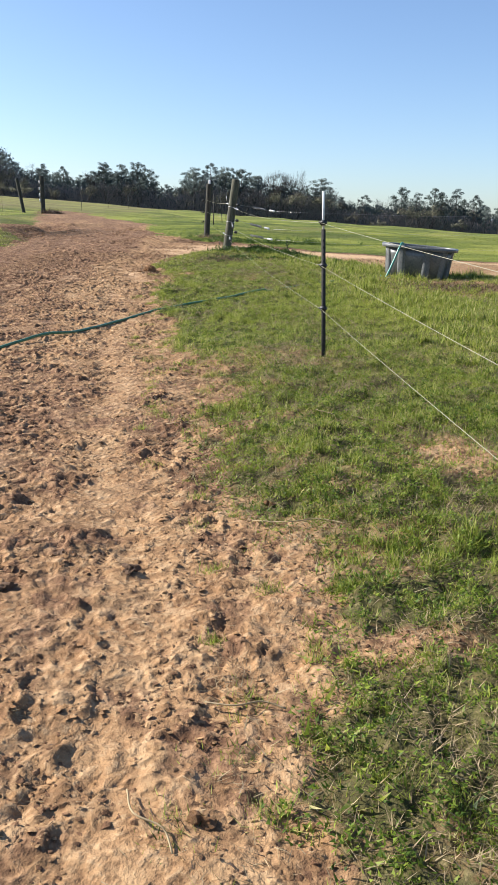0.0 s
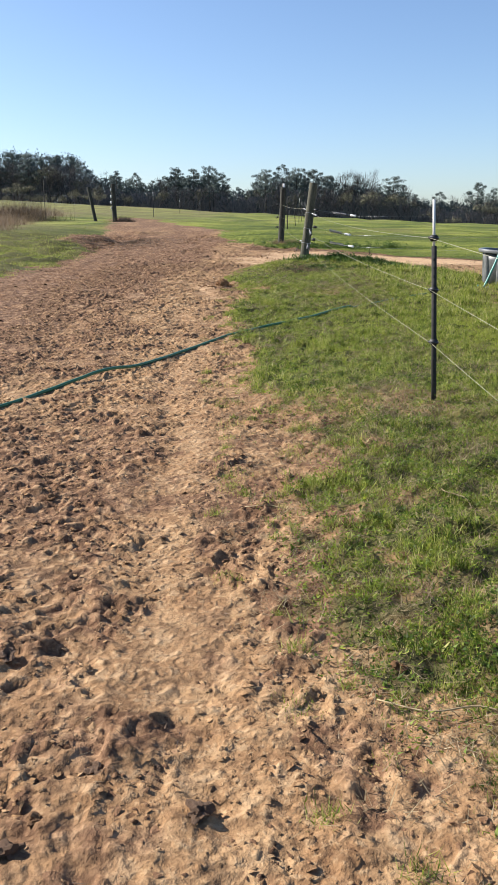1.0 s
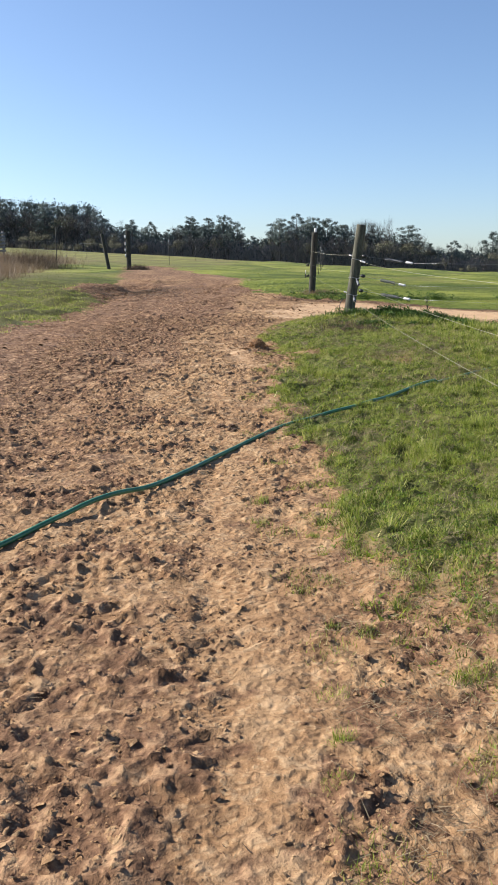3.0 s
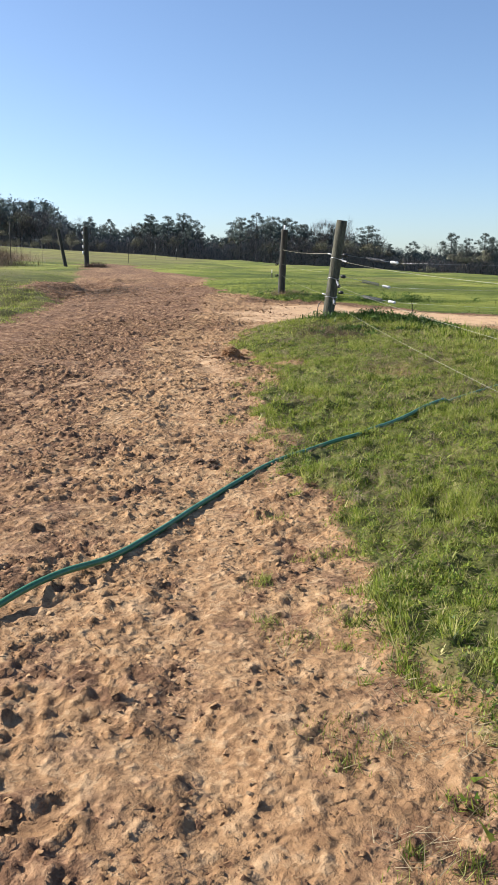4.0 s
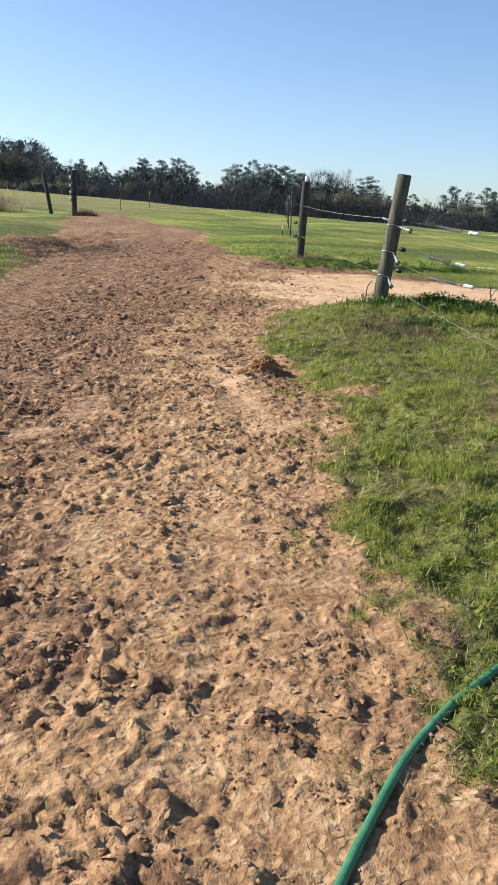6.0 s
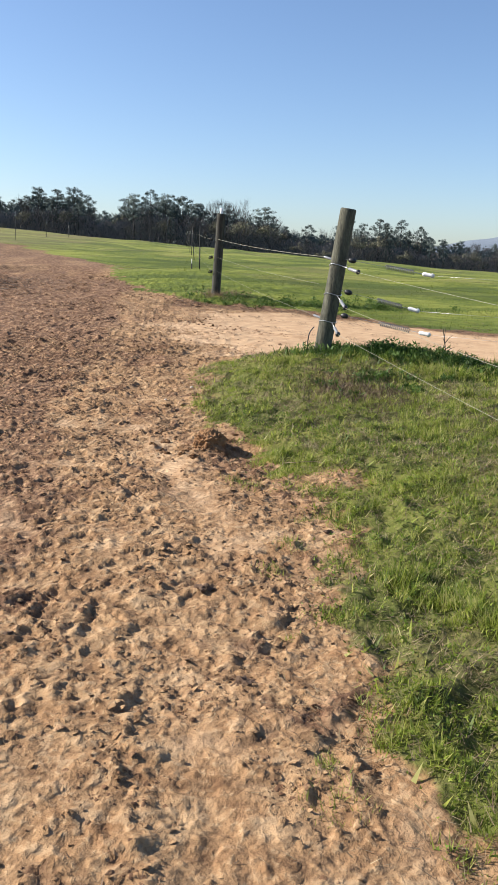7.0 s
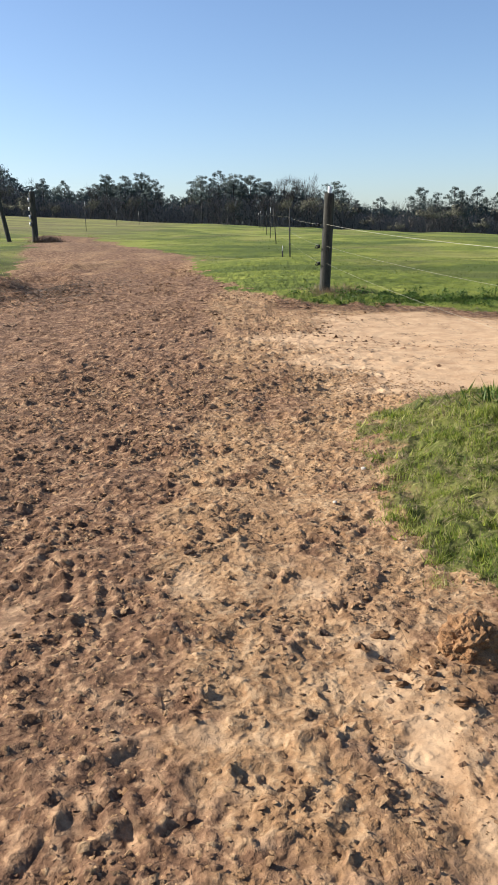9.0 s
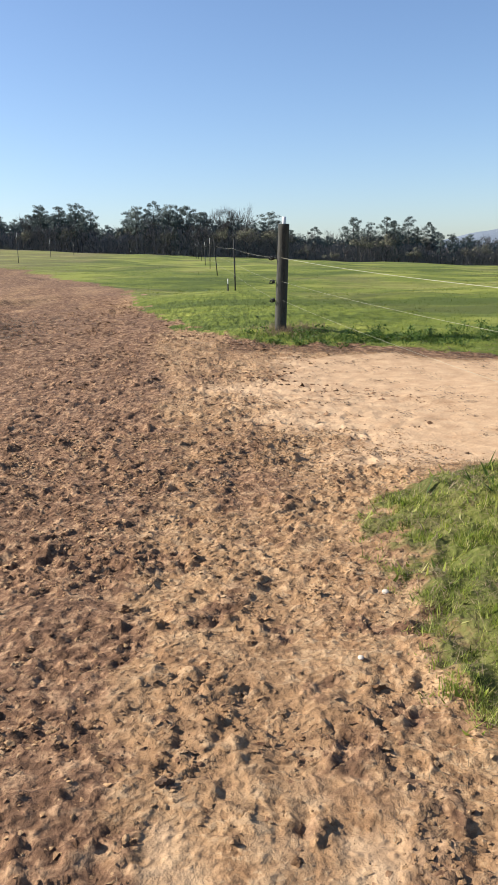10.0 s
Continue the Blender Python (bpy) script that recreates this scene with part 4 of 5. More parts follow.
def flakes(n, lo, hi, wet, label, chance, fine=0.0, coarse=0.032, reach=2.3):
    """Broken flat bits of trodden clay, tilted and half sunk, past counting."""
    gx, gy, gz, churn, cell = TRACK
    ok = (churn > 0.35) & (cell >= fine) & (cell < coarse) & (np.abs(gx - track_middle(gy)) < reach)
    pool = np.flatnonzero(ok.ravel())
    px, py = gx.ravel()[pool], gy.ravel()[pool]
    w = chance(px, py) * (1 - 0.85 * PACKED.ravel()[pool]) * cell.ravel()[pool] ** 2
    k = pool[rng.choice(len(pool), n, p=w / w.sum())]
    c = np.stack((gx.ravel()[k], gy.ravel()[k], gz.ravel()[k]), -1) + rng.normal(0, 0.005, (n, 3)) * (1, 1, 0)
    r = lo + (hi - lo) * rng.uniform(0, 1, n) ** 2.2
    a = np.arange(5)[None] * (2 * np.pi / 5) + rng.uniform(0, 6.28, (n, 1)) + rng.normal(0, 0.22, (n, 5))
    rad = r[:, None] * rng.uniform(0.55, 1.35, (n, 5))
    ring = np.stack((rad * np.cos(a), rad * np.sin(a), rng.normal(0, 0.12, (n, 5)) * r[:, None]), -1)
    top = np.stack((rng.normal(0, 0.35, n) * r, rng.normal(0, 0.35, n) * r, rng.uniform(0.35, 0.75, n) * r), -1)
    v = np.concatenate((ring, top[:, None]), 1)
    tx, ty = rng.normal(0, 0.25, n), rng.normal(0, 0.25, n)
    v[..., 2] += v[..., 0] * tx[:, None] + v[..., 1] * ty[:, None]
    v = v + c[:, None, :] - np.array((0, 0, 0.2)) * r[:, None, None]
    faces = np.array(((0, 1, 5), (1, 2, 5), (2, 3, 5), (3, 4, 5), (4, 0, 5)), np.int32)
    loops = (np.arange(n, dtype=np.int32)[:, None, None] * 6 + faces[None]).ravel()
    me = bpy.data.meshes.new("clay_crumbs")
    me.vertices.add(n * 6)
    me.vertices.foreach_set("co", v.astype(np.float32).ravel())
    me.loops.add(len(loops))
    me.loops.foreach_set("vertex_index", loops)
    me.polygons.add(n * 5)
    me.polygons.foreach_set("loop_start", np.arange(0, len(loops), 3, dtype=np.int32))
    me.polygons.foreach_set("use_smooth", np.ones(n * 5, bool))
    me.attributes.new("damp", "FLOAT", "POINT").data.foreach_set("value", np.full(n * 6, wet, np.float32))
    me.update(calc_edges=True)
    me.materials.append(M_GROUND)
    tagged(new("clay_crumbs", me), label, "soil", kind="stuff")


flakes(62000, 0.0035, 0.0175, 0.15, "broken bits of dry tan clay strewn over the track", lambda x, y: 0.3 + smooth(-0.15, 0.25, fbm(x, y, 0.5, 521, 3, 0.6)))
flakes(34000, 0.0035, 0.0165, 0.9, "broken bits of damp brown clay strewn over the track", lambda x, y: 0.05 + smooth(0.02, 0.3, fbm(x, y, 0.4, 531, 3, 0.6)) + 0.5 * smooth(-1.5, -2.2, x - turf_edge(np.minimum(y, 18))))
flakes(16000, 0.012, 0.040, 0.85, "lumps of damp brown clay where the track runs on", lambda x, y: 0.15 + smooth(-0.05, 0.3, fbm(x, y, 1.1, 541, 3, 0.6)), 0.032, 0.25, 5.5)


def dead_twig(at, tall, seed):
    r = random.Random(seed)
    ob = empty("dead_twig", at, "bare forked dead twig standing at the turf edge", "twig")
    stem = curve_through([(0, 0, -0.03), (-0.02, 0, tall * 0.4), (-0.06, 0.01, tall)], 4)
    part("stem", tube(stem, [0.007 * (1 - 0.07 * k) for k in range(len(stem))], 6), M_DARKPOST, ob)
    for k in range(5):
        p = stem[2 + k]
        d = Vector((r.uniform(-1, 1), r.uniform(-1, 1), r.uniform(0.4, 1))).normalized() * tall * r.uniform(0.3, 0.55)
        part("branch", tube([p, p + d * 0.5 + Vector((0, 0, 0.01)), p + d], [0.005, 0.0035, 0.001], 5), M_DARKPOST, ob)


dead_twig((0.67, 18.3, ground_at(0.67, 18.3)), 0.34, 3)
for k, (x0, y0, x1, y1) in enumerate(((-0.18, 2.32, 0.05, 2.28), (-0.05, 3.7, 0.35, 3.55), (-0.35, 1.95, -0.22, 1.75), (0.55, 5.2, 0.82, 4.92), (0.35, 5.4, 0.45, 5.1), (-0.6, 5.35, -0.42, 5.3), (-1.9, 4.8, -1.87, 4.55), (-1.45, 14.6, -1.2, 14.5))):
    p, q = Vector((x0, y0, ground_at(x0, y0) + 0.014)), Vector((x1, y1, ground_at(x1, y1) + 0.012))
    side = (q - p).cross(Vector((0, 0, 1))) * 0.12
    ob = new("straw_stalk", mesh_of("straw_stalk", tube(curve_through([p, p.lerp(q, 0.4) + side + Vector((0, 0, 0.015)), p.lerp(q, 0.7) - side * 0.4 + Vector((0, 0, 0.01)), q], 5), 0.0026, 5), M_STRAW))
    tagged(ob, "long pale dry straw stalk lying on the ground", "straw", "straw stalks")


# ---------------------------------------------------------------- grass
def blade_mesh(name, mat, x, y, length, width, lean, label, category="grass", lift=0.0, bend=True):
    n = len(x)
    z = surface(x, y) + lift - 0.005
    a, f = rng.uniform(0, 2 * np.pi, n), rng.uniform(0, 2 * np.pi, n)
    base = np.stack((x, y, z), -1)
    wide = np.stack((np.cos(f), np.sin(f), 0 * f), -1) * (width / 2)[:, None]
    out = np.stack((np.cos(a), np.sin(a), 0 * a), -1)
    up = np.array((0, 0, 1.0))
    tip = base + (np.sin(lean) * length)[:, None] * out + (np.cos(lean) * length)[:, None] * up
    if not bend:
        return shards(name, mat, np.stack((base - wide, base + wide, tip), 1), label, category)
    mid = base + (0.35 * np.sin(lean) * length)[:, None] * out + (0.62 * np.cos(0.5 * lean) * length)[:, None] * up
    co = np.stack((base - wide, base + wide, mid + 0.7 * wide, tip), 1)
    me = bpy.data.meshes.new(name)
    me.vertices.add(n * 4)
    me.vertices.foreach_set("co", co.astype(np.float32).ravel())
    start = np.arange(n, dtype=np.int32)[:, None] * 4
    loops = np.concatenate((start + np.array((0, 1, 2)), start + np.array((0, 2, 3))), 1)
    me.loops.add(loops.size)
    me.loops.foreach_set("vertex_index", loops.astype(np.int32).ravel())
    me.polygons.add(2 * n)
    first = np.arange(n, dtype=np.int32)[:, None] * 6
    me.polygons.foreach_set("loop_start", np.concatenate((first, first + 3), 1).astype(np.int32).ravel())
    me.update(calc_edges=True)
    me.materials.append(mat)
    return tagged(new(name, me), label, category, kind="stuff")


def scatter(n, x0, x1, y0, y1, keep):
    x, y = rng.uniform(x0, x1, n), rng.uniform(y0, y1, n)
    k = rng.uniform(0, 1, n) < keep(x, y)
    return x[k], y[k]


def seen_right(x, y):
    return x < 0.35 + 0.31 * y


def clump(x, y):
    """Where the turf bunches into clumps a hand wide."""
    return smooth(-0.18, 0.30, fbm(x, y, 0.17, 121, 3, 0.75) + 0.5 * fbm(x, y, 0.55, 123, 2))


def withered(x, y):
    """Where the turf is mostly dead straw."""
    v = smooth(0.02, 0.38, fbm(x, y, 0.8, 131, 4, 0.6))
    for cx, cy, rx, ry in ((0.35, 6.6, 0.7, 0.8), (0.95, 9.4, 0.6, 0.9), (0.1, 14.2, 0.55, 0.8), (-0.55, 16.7, 0.6, 0.4), (0.5, 12.6, 0.5, 0.6)):
        v = v + 0.8 * np.exp(-((x - cx) / rx) ** 2 - ((y - cy) / ry) ** 2)
    return np.clip(v, 0, 1)


def island_keep(x, y):
    d = x - turf_edge(y)
    return cover(x, y) * (1 - 0.9 * bare(x, y)) * (0.45 + 0.55 * clump(x, y)) * (1 - 0.5 * withered(x, y)) * seen_right(x, y) * (y < 19.6) * np.where(d < 2.3, 1.0, 0.4)


tx, ty = scatter(300000, -2.3, 6.0, 1.1, 19.6, island_keep)
n = 12
lush = clump(tx, ty)
hgt = np.repeat(rng.uniform(0.5, 1.35, len(tx)) * (0.35 + 1.15 * lush ** 1.4) * (0.65 + 0.75 * smooth(-0.2, 0.5, fbm(tx, ty, 0.6, 141, 3))) * (1 - 0.3 * withered(tx, ty)), n)
x = np.repeat(tx, n) + rng.normal(0, 0.016, len(tx) * n)
y = np.repeat(ty, n) + rng.normal(0, 0.016, len(tx) * n)
far = smooth(1.6, 3.0, x - turf_edge(y))
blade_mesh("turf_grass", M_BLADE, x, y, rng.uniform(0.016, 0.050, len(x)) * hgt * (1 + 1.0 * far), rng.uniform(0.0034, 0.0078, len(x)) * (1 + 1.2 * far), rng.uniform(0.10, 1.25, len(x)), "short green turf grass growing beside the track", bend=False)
# straw standing and lying among it
x, y = scatter(760000, -2.3, 4.5, 1.1, 19.4, lambda x, y: cover(x, y) * (0.13 + 0.75 * withered(x, y)) * (0.25 + 0.75 * (1 - clump(x, y))) * seen_right(x, y) * np.where(x - turf_edge(y) < 2.3, 1.0, 0.35))
blade_mesh("withered_turf", M_STRAW, x, y, rng.uniform(0.018, 0.065, len(x)), rng.uniform(0.0022, 0.0048, len(x)), rng.uniform(0.5, 1.5, len(x)), "withered tan straw matted in the green turf", lift=rng.uniform(0, 0.012, len(x)), bend=False)
# coarser turf away from the track, on both sides
x, y = scatter(150000, -13, 11, -4.0, 19.0, lambda x, y: cover(x, y) * (1 - bare(x, y)) * np.where((x > 0.3) & seen_right(x, y) & (y > 1.1), 0.0, 1.0) * (0.3 + 0.7 * clump(x, y)) * np.where(x < -5, 0.5, 1.0))
blade_mesh("coarse_turf", M_BLADE, x, y, rng.uniform(0.03, 0.08, len(x)), rng.uniform(0.012, 0.026, len(x)), rng.uniform(0.4, 1.4, len(x)), "coarse green turf beyond the fence and the track", bend=False)
# small broad leaves among the blades
x, y = scatter(1150000, -2.3, 3.2, 1.1, 16.0, lambda x, y: cover(x, y) * (1 - 0.97 * bare(x, y)) * (0.25 + 0.75 * clump(x, y)) * seen_right(x, y) * np.where(x - turf_edge(y) < 2.3, 1.0, 0.0) * np.interp(y, (4, 9), (1.0, 0.3)))
tall = (0.3 + 0.7 * clump(x, y)) * (0.5 + 0.8 * smooth(-0.2, 0.4, fbm(x, y, 0.09, 371, 2)))
blade_mesh("low_leaves", M_LEAFY, x, y, rng.uniform(0.010, 0.022, len(x)), rng.uniform(0.007, 0.014, len(x)), rng.uniform(0.6, 1.5, len(x)), "low broad leaves growing through the turf", "weeds", lift=rng.uniform(0.004, 0.058, len(x)) * tall, bend=False)
# isolated tufts on the thin soil
tx, ty = scatter(900, -1.9, 1.6, 1.4, 17.5, lambda x, y: (np.abs(x - turf_edge(y) - 0.25) < 0.6) * np.where(y < 8.5, 1.0, 0.5) * seen_right(x, y))
m = 110
wide = rng.uniform(0.5, 1.9, (len(tx), 1))
x = (tx[:, None] + rng.normal(0, 0.03, (len(tx), m)) * wide).ravel()
y = (ty[:, None] + rng.normal(0, 0.03, (len(tx), m)) * wide).ravel()
blade_mesh("grass_tufts", M_BLADE, x, y, rng.uniform(0.014, 0.046, len(x)) * np.repeat(rng.uniform(0.6, 1.4, len(tx)), m), rng.uniform(0.0022, 0.0048, len(x)), rng.uniform(0.1, 1.1, len(x)), "scattered tufts of green grass on thin soil", bend=False)
# dead stems lying in the turf and along its edge
x, y = scatter(340000, -2.2, 5.0, 1.2, 19.3, lambda x, y: np.clip(smooth(-0.5, 0.1, x - turf_edge(y)) * (0.45 + 1.3 * bare(x, y)) * (0.15 + 1.4 * smooth(-0.1, 0.3, fbm(x, y, 0.35, 341, 3))) + 0.9 * np.exp(-((x - 0.35) / 0.55) ** 2 - ((y - 6.5) / 1.0) ** 2) + 0.5 * np.exp(-((x - 0.2) / 0.5) ** 2 - ((y - 14.2) / 1.3) ** 2), 0, 1) * (bare(x, y) < 0.985) * seen_right(x, y))
blade_mesh("dead_grass", M_STRAW, x, y, rng.uniform(0.025, 0.09, len(x)), rng.uniform(0.0018, 0.0042, len(x)), rng.uniform(1.05, 1.5, len(x)), "dead tan grass stems lying over thin turf", lift=rng.uniform(0.006, 0.03, len(x)), bend=False)
# broken twigs and straw trodden into the track
for mat, count, lo, hi, wid, label in ((M_STRAW, 26000, 0.015, 0.06, 0.0026, "bits of tan straw trodden into the clay track"), (M_TRASH, 30000, 0.010, 0.05, 0.0045, "dark twig and bark bits trodden into the clay track")):
    x, y = scatter(count, -4.6, 0.4, 1.3, 19, lambda x, y: (x < turf_edge(y) + 0.1) * np.clip(0.12 + np.exp((x - turf_edge(y)) / 0.55) * 0.9, 0, 1) * smooth(-0.1, 0.3, fbm(x, y, 0.33, 511, 3, 0.6)))
    blade_mesh("trodden_litter", mat, x, y, rng.uniform(lo, hi, len(x)), rng.uniform(0.6, 1.4, len(x)) * wid, rng.uniform(1.25, 1.56, len(x)), label, "litter", lift=0.008, bend=False)
# dark litter strewn over the side road and along the pasture's foot
M_LITTER = blade_material("leaf_litter", (0.079, 0.052, 0.029), (0.130, 0.085, 0.048), (0.187, 0.130, 0.075), (0.101, 0.068, 0.041), glow=0.0)
back_of = lambda x: np.interp(x, (-2.2, -0.6, 1.0, 2.1, 3.3, 5.4), (25.6, 25.2, 24.5, 23.2, 21.8, 20.5))
x, y = scatter(120000, -3.0, 5.4, 18.8, 26, lambda x, y: np.exp(-((y - back_of(x) + 0.15) / 0.34) ** 2) * (0.2 + 0.8 * smooth(-0.2, 0.2, fbm(x, y, 0.6, 351, 3))) + 0.22 * smooth(0.05, 0.3, fbm(x, y, 0.5, 361, 3)))
blade_mesh("leaf_litter", M_LITTER, x, y, rng.uniform(0.012, 0.042, len(x)), rng.uniform(0.010, 0.028, len(x)), rng.uniform(1.25, 1.56, len(x)), "dark dead leaf litter strewn along the sandy road", "litter", lift=0.012, bend=False)
x, y = rng.normal(-6.5, 0.75, 4500), rng.normal(27.4, 1.1, 4500)
k = cover(x, y) < 0.5
x, y = x[k], y[k]
blade_mesh("leaf_litter", M_LITTER, x, y, rng.uniform(0.03, 0.11, len(x)), rng.uniform(0.012, 0.03, len(x)), rng.uniform(1.0, 1.5, len(x)), "dark dead leaf litter heaped against the verge", "litter", lift=0.01, bend=False)
# taller growth round the posts
for cx, cy, rx, ry, n, mat, lo, hi, wid, label, cat in (
    (0.05, 18.30, 0.40, 0.16, 5000, M_WEED, 0.04, 0.15, 0.020, "dark leafy weeds growing round the gate post", "weeds"),
    (0.55, 18.1, 0.45, 0.22, 3000, M_WEED, 0.03, 0.10, 0.016, "dark leafy weeds growing on the turf bank", "weeds"),
    (-0.62, 16.7, 0.26, 0.40, 4200, M_LITTER, 0.03, 0.09, 0.006, "dry brown weeds matted on the turf bank", "weeds"),
    (-1.35, 26.35, 0.26, 0.22, 1800, M_SEDGE, 0.04, 0.15, 0.005, "dry brown weeds standing round a wooden post", "weeds"),
    (0.3, 25.7, 1.6, 0.22, 9000, M_WEED, 0.02, 0.07, 0.008, "dark leafy weeds along the pasture edge", "weeds"),
    (1.55, 11.0, 0.75, 1.4, 34000, M_FRESH, 0.03, 0.085, 0.0046, "taller bright green grass under the fence", "grass"),
    (1.05, 6.6, 0.4, 1.4, 14000, M_FRESH, 0.02, 0.060, 0.0032, "taller bright green grass under the fence", "grass"),
):
    x, y = rng.normal(cx, rx, n), rng.normal(cy, ry, n)
    k = rng.uniform(0, 1, n) < cover(x, y) ** 2
    x, y = x[k], y[k]
    n = len(x)
    blade_mesh("weeds" if cat == "weeds" else "tall_grass", mat, x, y, rng.uniform(lo, hi, n), rng.uniform(0.6, 1.3, n) * wid, rng.uniform(0.1, 1.1, n), label, cat, bend=False)


# dark brush at the gateway corner and brown scrub in the dry grass
for cx, cy, rx, ry, n, lo, hi, label in ((-10.75, 46.2, 0.26, 0.3, 1500, 0.06, 0.40, "low dark brush heaped at the corner post's foot"), (-16.2, 46.4, 0.9, 0.8, 1500, 0.4, 1.5, "bare brown scrub standing in dry grass"), (-20.5, 42.0, 1.6, 1.2, 2600, 0.25, 0.9, "bare brown scrub standing in dry grass")):
    x, y = rng.normal(cx, rx, n), rng.normal(cy, ry, n)
    blade_mesh("brush", M_TRASH if cx > -12 else M_LITTER, x, y, rng.uniform(lo, hi, n), rng.uniform(0.006, 0.016, n), rng.uniform(0.05, 1.0, n), label, "brush", bend=False)
# low leafy clumps round the gate post and along the pasture's foot
for cx, cy, rx, ry, n, tall in ((0.0, 18.25, 0.36, 0.16, 2600, 0.17), (0.62, 18.0, 0.32, 0.16, 2000, 0.13), (1.05, 17.6, 0.3, 0.2, 1200, 0.10), (0.2, 25.75, 1.3, 0.25, 2600, 0.16), (-0.25, 16.9, 0.5, 0.35, 1200, 0.06)):
    m = max(6, n // 60)
    gx, gy = rng.normal(cx, rx, m), rng.normal(cy, ry, m)
    pick = rng.integers(0, m, n)
    x, y = gx[pick] + rng.normal(0, 0.05, n), gy[pick] + rng.normal(0, 0.05, n)
    blade_mesh("weeds", M_WEED, x, y, rng.uniform(0.025, 0.055, n), rng.uniform(0.018, 0.036, n), rng.uniform(0.5, 1.5, n), "low clumps of broad green leaves at a post's foot", "weeds", lift=rng.uniform(0, 1, n) * rng.uniform(0.3, 1.0, m)[pick] * tall, bend=False)
# mulch trodden out before the trough
x, y = rng.normal(3.0, 0.7, 9000), rng.normal(13.1, 0.45, 9000)
k = rng.uniform(0, 1, len(x)) < bare(x, y)
x, y = x[k], y[k]
blade_mesh("leaf_litter", M_LITTER, x, y, rng.uniform(0.02, 0.07, len(x)), rng.uniform(0.008, 0.02, len(x)), rng.uniform(1.0, 1.5, len(x)), "brown mulch trodden out before the trough", "litter", lift=0.012, bend=False)


def view_wedge(x, y):
    return (x > -6 - 0.45 * y) & (x < 1 + 0.42 * y)


x, y = scatter(620000, -22, 24, 19.5, 60, lambda x, y: cover(x, y) * view_wedge(x, y) * np.exp(-(y - 22) / 11) * (0.3 + 0.7 * smooth(-0.3, 0.3, fbm(x, y, 0.7, 151, 3))))
far = 1 + (y - 20) / 12
blade_mesh("pasture_grass", M_FIELD, x, y, rng.uniform(0.018, 0.042, len(x)), rng.uniform(0.006, 0.012, len(x)) * far, rng.uniform(0.1, 0.9, len(x)), "lush green pasture grass rolling away to the trees", bend=False)
x, y = scatter(110000, -11.5, -5.6, 15.5, 34, lambda x, y: cover(x, y) * view_wedge(x, y) * smooth(34, 24, y) * (0.1 + 0.9 * smooth(-0.2, 0.25, fbm(x * 0.6, y, 0.8, 381, 3, 0.65))))
blade_mesh("verge_grass", M_BLADE, x, y, rng.uniform(0.03, 0.09, len(x)), rng.uniform(0.006, 0.012, len(x)), rng.uniform(0.1, 1.0, len(x)), "green verge grass beside the track", bend=False)
x, y = scatter(300000, -30, -10.5, 28, 62, lambda x, y: smooth(0.5, -2.0, x + 11.5 + 0.22 * (y - 30)) * (0.25 + 0.75 * smooth(-0.2, 0.2, fbm(x, y, 3.0, 161, 2))) * np.exp(-(y - 28) / 30))
blade_mesh("dry_grass", M_SEDGE, x, y, rng.uniform(0.15, 0.75, len(x)), rng.uniform(0.006, 0.018, len(x)), rng.uniform(0.05, 0.8, len(x)), "tall dry tan grass standing beyond the verge", bend=False)


# ---------------------------------------------------------------- the woods
def leaf_cloud(centres, radii, per, size, flat=0.8):
    c = np.repeat(np.asarray(centres, float), per, 0)
    r = np.repeat(np.asarray(radii, float), per)
    d = rng.normal(0, 1, c.shape)
    d /= np.linalg.norm(d, axis=1)[:, None]
    d = d * (rng.uniform(0.25, 1.0, len(c)) ** 0.5 * r)[:, None]
    d[:, 2] *= flat
    p = c + d
    e = rng.normal(0, 1, (len(c), 3, 3)) * (size * rng.uniform(0.6, 1.3, len(c)))[:, None, None] * 0.6
    soft = d / r[:, None] + (p - c.mean(0)) / (np.abs(p - c.mean(0)).max() + 1e-6) + rng.normal(0, 0.12, d.shape) + (0.45, -0.60, 0.10)
    return p[:, None, :] + e, soft / np.linalg.norm(soft, axis=1)[:, None]


